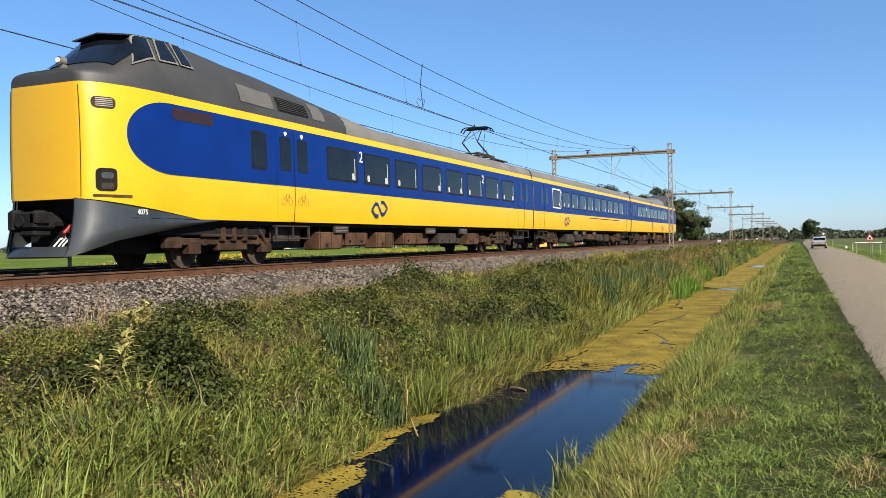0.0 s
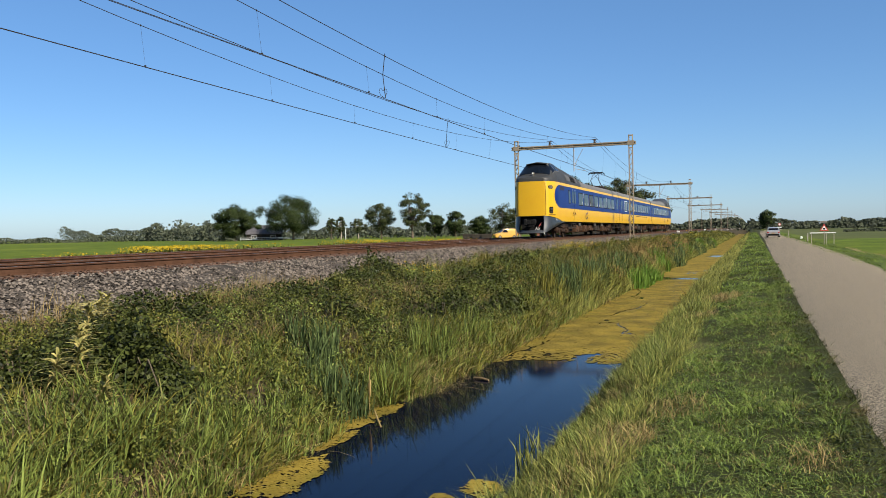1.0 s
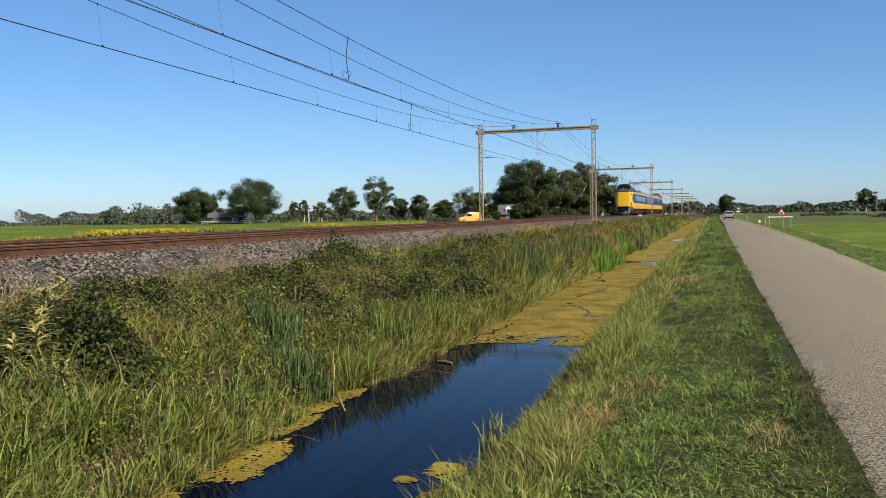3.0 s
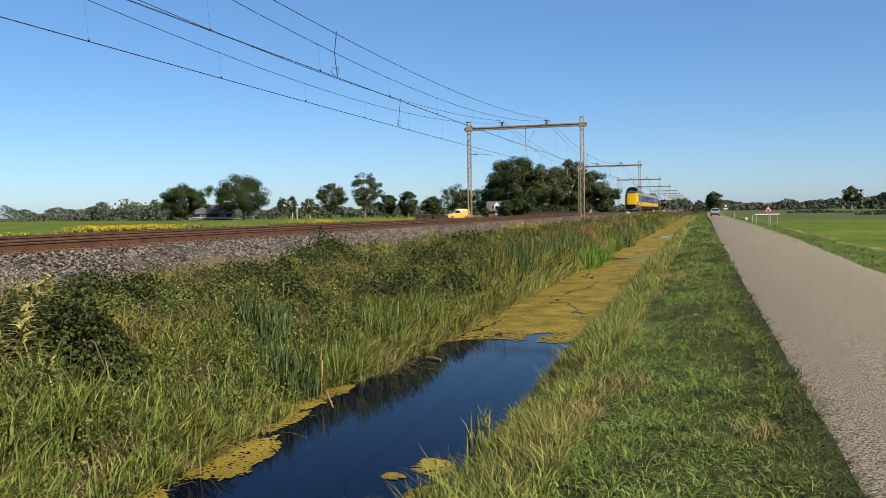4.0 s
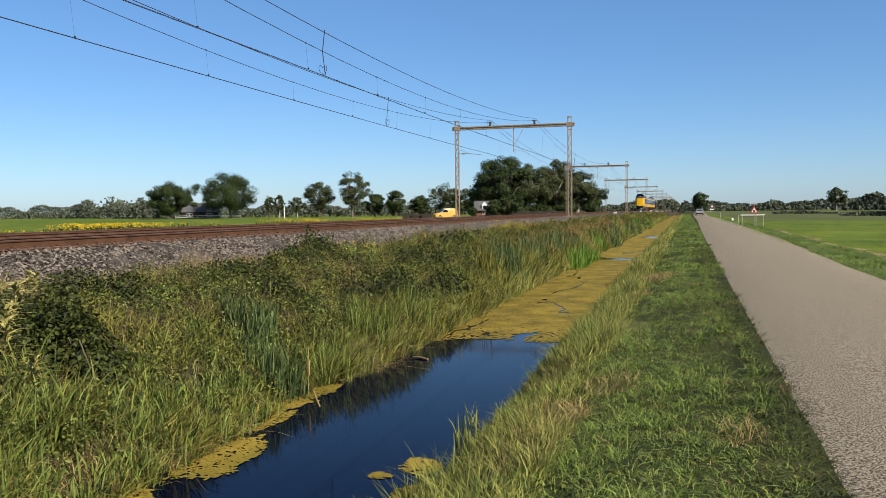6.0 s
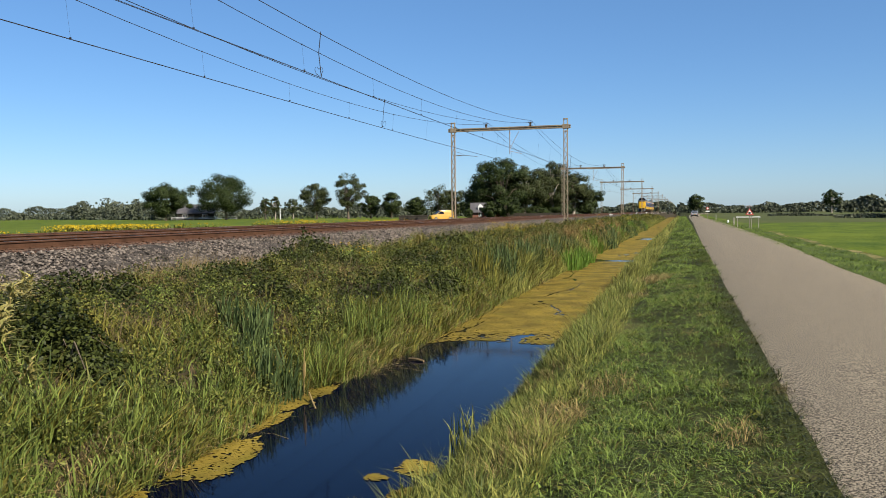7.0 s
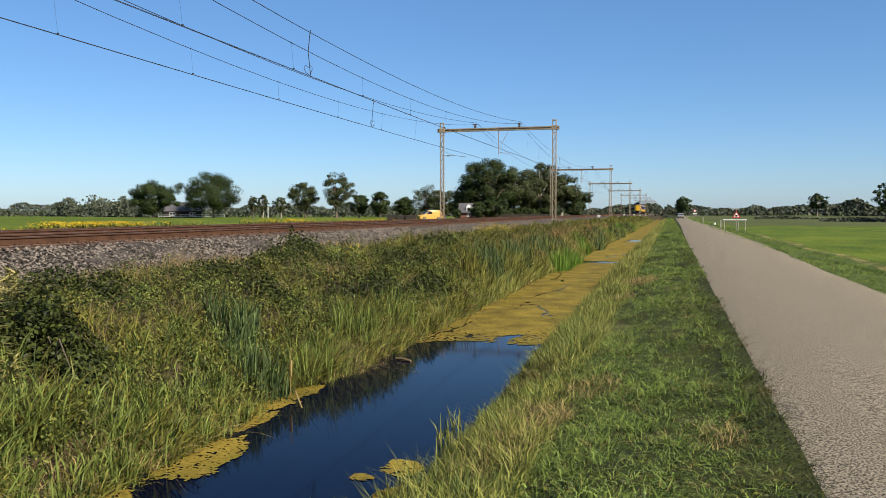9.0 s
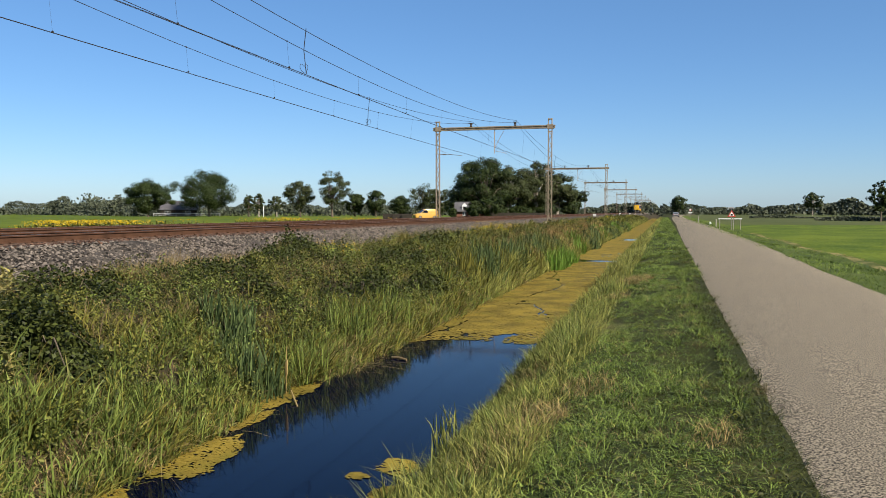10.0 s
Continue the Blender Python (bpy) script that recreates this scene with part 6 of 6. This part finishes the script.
def far_wood(name, label, places, n, size):
    """A far hedge or wood: clumped leaves in hazed colours over stretches (x0, y0, x1, y1, height, depth)."""
    rng = np.random.default_rng(77)
    pts, outs, sizes = [], [], []
    for x0, y0, x1, y1, tall, deep in places:
        length = math.hypot(x1 - x0, y1 - y0)
        m = int(n * length * tall)
        t = rng.uniform(0, 1, m)
        hump = 0.62 + 0.36 * hash_noise(t * length / 9.0, t * 3.0, tall) + 0.09 * hash_noise(t * length / 2.3, t * 9.0, x0) + 0.12 * np.sin(t * length / 23.0 + x0)
        u = rng.uniform(0, 1, m) ** 0.75
        w = rng.normal(0, deep, m) * np.sqrt(np.clip(1.05 - u, 0.05, 1))
        nx, ny = -(y1 - y0) / length, (x1 - x0) / length
        x, y = x0 + (x1 - x0) * t + nx * w, y0 + (y1 - y0) * t + ny * w
        pts.append(np.stack([x, y, ground_z(x, y) + u * tall * hump], 1))
        outs.append(np.stack([rng.normal(0, 0.5, m), rng.normal(-0.3, 0.5, m), np.full(m, 0.6)], 1))
        sizes.append(size * rng.uniform(0.6, 1.5, m))
    v = leaves(rng, np.concatenate(pts), np.concatenate(sizes), np.concatenate(outs), 0.6, 0.8)
    tagged(new(name, scatter_mesh(name, v, LEAF, HAZED_LEAF)), label, "woods", kind="stuff")


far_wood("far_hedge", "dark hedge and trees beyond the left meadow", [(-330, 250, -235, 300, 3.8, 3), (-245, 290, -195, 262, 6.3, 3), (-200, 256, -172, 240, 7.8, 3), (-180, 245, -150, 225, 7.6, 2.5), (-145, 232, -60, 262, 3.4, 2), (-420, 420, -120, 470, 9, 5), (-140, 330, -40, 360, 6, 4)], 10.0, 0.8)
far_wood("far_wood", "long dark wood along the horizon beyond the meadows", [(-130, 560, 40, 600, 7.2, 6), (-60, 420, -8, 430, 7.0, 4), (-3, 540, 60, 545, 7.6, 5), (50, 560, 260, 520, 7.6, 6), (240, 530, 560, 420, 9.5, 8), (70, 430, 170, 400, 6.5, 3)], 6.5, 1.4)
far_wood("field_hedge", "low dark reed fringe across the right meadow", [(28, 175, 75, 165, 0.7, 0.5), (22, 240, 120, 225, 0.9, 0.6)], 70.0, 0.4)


# ---- beyond the tracks ----
def far_flowers():
    """Bands of yellow ragwort at the foot of the embankment's far side and in the meadow's edge."""
    for x0, x1, y0, y1, n, tall in ((-45, -40, 50.0, 57.5, 1700, 0.7), (-44, -40, 41, 50, 220, 0.45), (-46, -43, 60, 63, 120, 0.55), (-50, -44, 68, 78, 260, 0.6), (-46, -30, 82, 96, 1300, 0.65), (-34, -24, 28, 48, 160, 0.45), (-32, -22, 100, 150, 160, 0.5)):
        x, y = RNG.uniform(x0, x1, n), RNG.uniform(y0, y1, n)
        keep = hash_noise(x * 0.35, y * 0.3, 5.0) > -0.25
        x, y = x[keep], y[keep]
        m = len(x)
        base = np.stack([x, y, ground_z(x, y)], 1)
        v = blades(RNG, base, RNG.uniform(0.25, tall, m), np.full(m, 0.12), RNG.uniform(0.2, 0.9, m))
        p = base + np.stack([np.zeros(m), np.zeros(m), RNG.uniform(0.5, 1.0, m) * tall], 1)
        f = leaves(RNG, p, RNG.uniform(0.05, 0.15, m), np.tile(np.array([[0.2, -0.4, 1.0]]), (m, 1)), 0.7, 0.9)
        stuff("ragwort_stalks", scatter_mesh("ragwort_stalks", v, BLADE, HERB), "green ragwort stalks at the meadow's edge", "flowers")
        stuff("ragwort", scatter_mesh("ragwort", f, LEAF, PETAL), "yellow flowering ragwort beyond the tracks", "flowers")
    grass_cover("meadow_edge_grass", "rough green grass below the embankment", 14000, -26, -20.6, 18, 220, 0.2, 0.6, 0.02, TALL_GRASS)


far_flowers()


def house(name, label, x, y, turn, length, depth, eave, ridge, wall, roof, windows, gable_mat):
    h = tagged(new(name), label, "house")
    h.matrix_basis = pose(x, y, float(ground_z(x, y)), 0, 0, turn)
    l, d = length / 2, depth / 2
    part("wall", Build().box(-l, l, -d, d, 0, eave), wall, h)
    g = Build()
    for s in (-1, 1):
        g.add([(s * l, -d, eave), (s * l, d, eave), (s * l, 0, ridge)], [(0, 1, 2)])
    part("gable", g, gable_mat, h, "gable wall")
    r = Build()
    o = 0.4
    for s in (-1, 1):
        r.add([(-l - o, s * (d + o), eave - 0.25), (l + o, s * (d + o), eave - 0.25), (l + o, 0, ridge + 0.12), (-l - o, 0, ridge + 0.12), (-l - o, s * (d + o), eave - 0.4), (l + o, s * (d + o), eave - 0.4), (l + o, 0, ridge - 0.05), (-l - o, 0, ridge - 0.05)], [(0, 1, 2, 3), (4, 5, 6, 7), (0, 4, 5, 1), (1, 5, 6, 2), (0, 3, 7, 4)])
    part("roof", r, roof, h)
    for wx, wz, ww, wh in windows:
        w = part("window", Build().box(wx - ww / 2, wx + ww / 2, -d - 0.05, -d + 0.02, wz, wz + wh, 0, 0.02), WHITE, h, "white-framed window")
        part("pane", Build().box(wx - ww / 2 + 0.12, wx + ww / 2 - 0.12, -d - 0.07, -d - 0.04, wz + 0.12, wz + wh - 0.12), GLASS, w)
        part("mullion", Build().box(wx - 0.05, wx + 0.05, -d - 0.09, -d - 0.06, wz + 0.1, wz + wh - 0.1), WHITE, w)
    return h


house("cottage", "brick cottage with a white dormer half hidden by trees", -37.0, 159.5, 12, 5.4, 5.0, 1.75, 3.2, BRICK, SLATE, [(-1.1, 0.6, 0.7, 0.9), (0.6, 0.6, 1.1, 0.9)], BRICK)
_g = tagged(new("dormer"), "white dormer gable on the cottage's roof", "dormer")
_g.matrix_basis = pose(-37.6, 157.0, 1.95, 0, 0, 12)
part("front", Build().box(-0.45, 0.45, -0.05, 2.2, 0, 0.8, 0, 0.02).add([(-0.55, -0.06, 0.8), (0.55, -0.06, 0.8), (0, -0.06, 1.4), (-0.55, 2.3, 0.8), (0.55, 2.3, 0.8), (0, 2.3, 1.4)], [(0, 1, 2), (0, 3, 5, 2), (1, 2, 5, 4)], 0), WHITE, _g)
part("pane", Build().box(-0.25, 0.25, -0.09, -0.06, 0.15, 0.7), GLASS, _g)
house("barn", "long dark-roofed farm barn beyond the meadow", -136.5, 214.0, 33, 10.0, 8.0, 2.2, 4.4, DARK_WOOD, SLATE, [(-3.0, 0.6, 1.6, 1.0), (2.5, 0.6, 1.6, 1.0)], DARK_WOOD)
tagged(part("white_fence", Build().box(-9, 9, -0.04, 0.04, 0.35, 0.5).box(-9, 9, -0.04, 0.04, 0.75, 0.9).box(-9, -8.85, -0.06, 0.06, -0.1, 1.0).box(-3, -2.85, -0.06, 0.06, -0.1, 1.0).box(3, 3.15, -0.06, 0.06, -0.1, 1.0).box(8.85, 9, -0.06, 0.06, -0.1, 1.0), WHITE), "low white rail fence by the farm", "fence").matrix_basis = pose(-130.0, 208.0, 0.3, 0, 0, 33)
for _x, _y, _h in ((-102.0, 199.5, 2.9),):
    tagged(part("post", Build().tube([(0, 0, -0.1), (0, 0, _h)], 0.1, 8), WHITE), "white-painted post in the meadow", "post").matrix_basis = pose(_x, _y, 0.3)

van = make_vehicle("van", "small yellow service van parked beyond the railway", VAN_PAINT, 4.5, 1.85, 1.85, 1.0, True)
van.matrix_basis = pose(-41.4, 150.5, 0.3, 0, 0, 128)
for _k, (_x, _y) in enumerate(((-47.5, 151.5), (-49.6, 152.2), (-51.8, 153.0))):
    tagged(part("crate", Build().box(-0.95, 0.95, -0.6, 0.6, 0, 0.95, 0, 0.03).box(-0.98, 0.98, -0.64, -0.6, 0.1, 0.22).box(-0.98, 0.98, -0.64, -0.6, 0.45, 0.57).box(-0.98, 0.98, -0.64, -0.6, 0.75, 0.87), DARK_WOOD), "dark slatted wooden crate by the railway", "crate", "crates by the line").matrix_basis = pose(_x, _y, 0.28, 0, 0, 12)
tagged(part("fence", Build().box(-9, 9, -0.05, 0.05, 0.1, 1.15).box(-9.1, -8.9, -0.08, 0.08, -0.1, 1.25).box(-3.1, -2.9, -0.08, 0.08, -0.1, 1.25).box(2.9, 3.1, -0.08, 0.08, -0.1, 1.25).box(8.9, 9.1, -0.08, 0.08, -0.1, 1.25), DARK_WOOD), "dark wooden fence in front of the grove", "fence").matrix_basis = pose(-31.5, 160.5, 0.28, 0, 0, 5)


# ---- beside the road ----
def warning_sign(x, y, turn):
    s = tagged(new("warning_sign"), "red-bordered triangular warning sign on a grey post", "sign")
    s.matrix_basis = pose(x, y, -0.12, 0, 0, turn)
    part("post", Build().tube([(0, 0, -0.1), (0, 0, 2.22)], 0.038, 8), STEEL, s)
    part("post", Build().tube([(0.16, 0.0, -0.1), (0.16, 0, 1.5)], 0.03, 8), STEEL, s)
    def tri(r, y0, y1):
        pts = [(r * math.sin(a), r * math.cos(a) + 1.5) for a in (0, 2.0944, 4.1888)]
        return Build().loft([[(px, y0, pz) for px, pz in pts], [(px, y1, pz) for px, pz in pts]], 0, True)
    plate = part("plate", tri(0.44, -0.07, -0.05), RED, s, "red triangular rim")
    part("field", tri(0.28, -0.078, -0.071), WHITE, plate, "white triangular field")
    part("mark", Build().box(-0.10, 0.10, -0.084, -0.079, 1.40, 1.55, 0, 0.001), BLACK, plate, "dark symbol")
    part("number_plate", Build().box(-0.26, 0.26, -0.06, -0.04, 2.02, 2.18, 0, 0.005), CONCRETE, s, "small pale plate").matrix_basis = pose(-0.05, 0, 0)
    for e in (-0.2, -0.06, 0.1):
        part("lettering_bar", Build().box(e - 0.05, e + 0.05, -0.066, -0.061, 2.05, 2.14), SLATE, s, "dark bar of lettering")
    return s


warning_sign(6.1, 84.0, -4)
_b = tagged(new("barrier"), "weathered white plank barrier on two posts", "barrier")
_b.matrix_basis = pose(6.05, 85.0, -0.12, 0, 0, -2)
part("plank", Build().box(-1.1, 1.1, -0.03, 0.03, 1.04, 1.13, 0, 0.01), WHITE, _b)
for _x in (-0.95, 0.3, 0.95):
    part("post", Build().box(_x - 0.03, _x + 0.03, 0.03, 0.09, -0.1, 1.15, 0, 0.01), GREY_WOOD, _b)
_w = Build()
_w.tube([(0, 0, -0.02), (0, 0, 0.1), (0, 0, 0.22), (0, 0, 0.31), (0, 0, 0.35)], [0.13, 0.16, 0.15, 0.1, 0.03], 14)
tagged(part("marker_stone", _w, WHITE, smooth=True), "rounded white-painted marker stone beside the road", "stone").matrix_basis = pose(6.2, 125.0, -0.1)
for _x, _y, _h in ((5.6, 100.0, 0.9), (5.5, 150.0, 1.0)):
    tagged(part("roadside_post", Build().box(-0.06, 0.06, -0.06, 0.06, -0.1, _h, 0, 0.015), GREY_WOOD), "weathered wooden post beside the road", "post", "roadside posts").matrix_basis = pose(_x, _y, -0.1)
_s = tagged(new("road_sign"), "small red and white road sign far along the road", "sign")
_s.matrix_basis = pose(5.9, 215.0, -0.1)
part("post", Build().tube([(0, 0, -0.1), (0, 0, 2.6)], 0.05, 6), STEEL, _s)
part("plate", Build().disc((0, -0.06, 2.2), (0, 1, 0), 0.32, 0.03, 20), RED, _s, "round red rim")
part("field", Build().disc((0, -0.08, 2.2), (0, 1, 0), 0.22, 0.02, 20), WHITE, _s, "white field")
part("lower_plate", Build().box(-0.45, 0.45, -0.08, -0.05, 1.35, 1.6, 0, 0.01), WHITE, _s, "white lower plate")
for _x, _y in ((-10.4, 128.0), (-10.6, 205.0), (-10.6, 262.0)):
    _c = tagged(new("trackside_cabinet"), "small pale concrete cable marker beside the track", "marker", "trackside markers")
    _c.matrix_basis = pose(_x, _y, 0.3)
    part("body", Build().box(-0.16, 0.16, -0.14, 0.14, -0.1, 0.75, 0, 0.03), CONCRETE, _c)
    part("cap", Build().box(-0.22, 0.22, -0.2, 0.2, 0.75, 0.95, 0, 0.03), WHITE, _c, "white cap")


def motions():
    walk(train, [(t, pose(NEAR_TRACK, y, RAIL)) for t, y in TRAIN_RUN])
    walk(car, [(t, pose(x, y, 0.02)) for t, x, y in CAR_RUN])


motions()
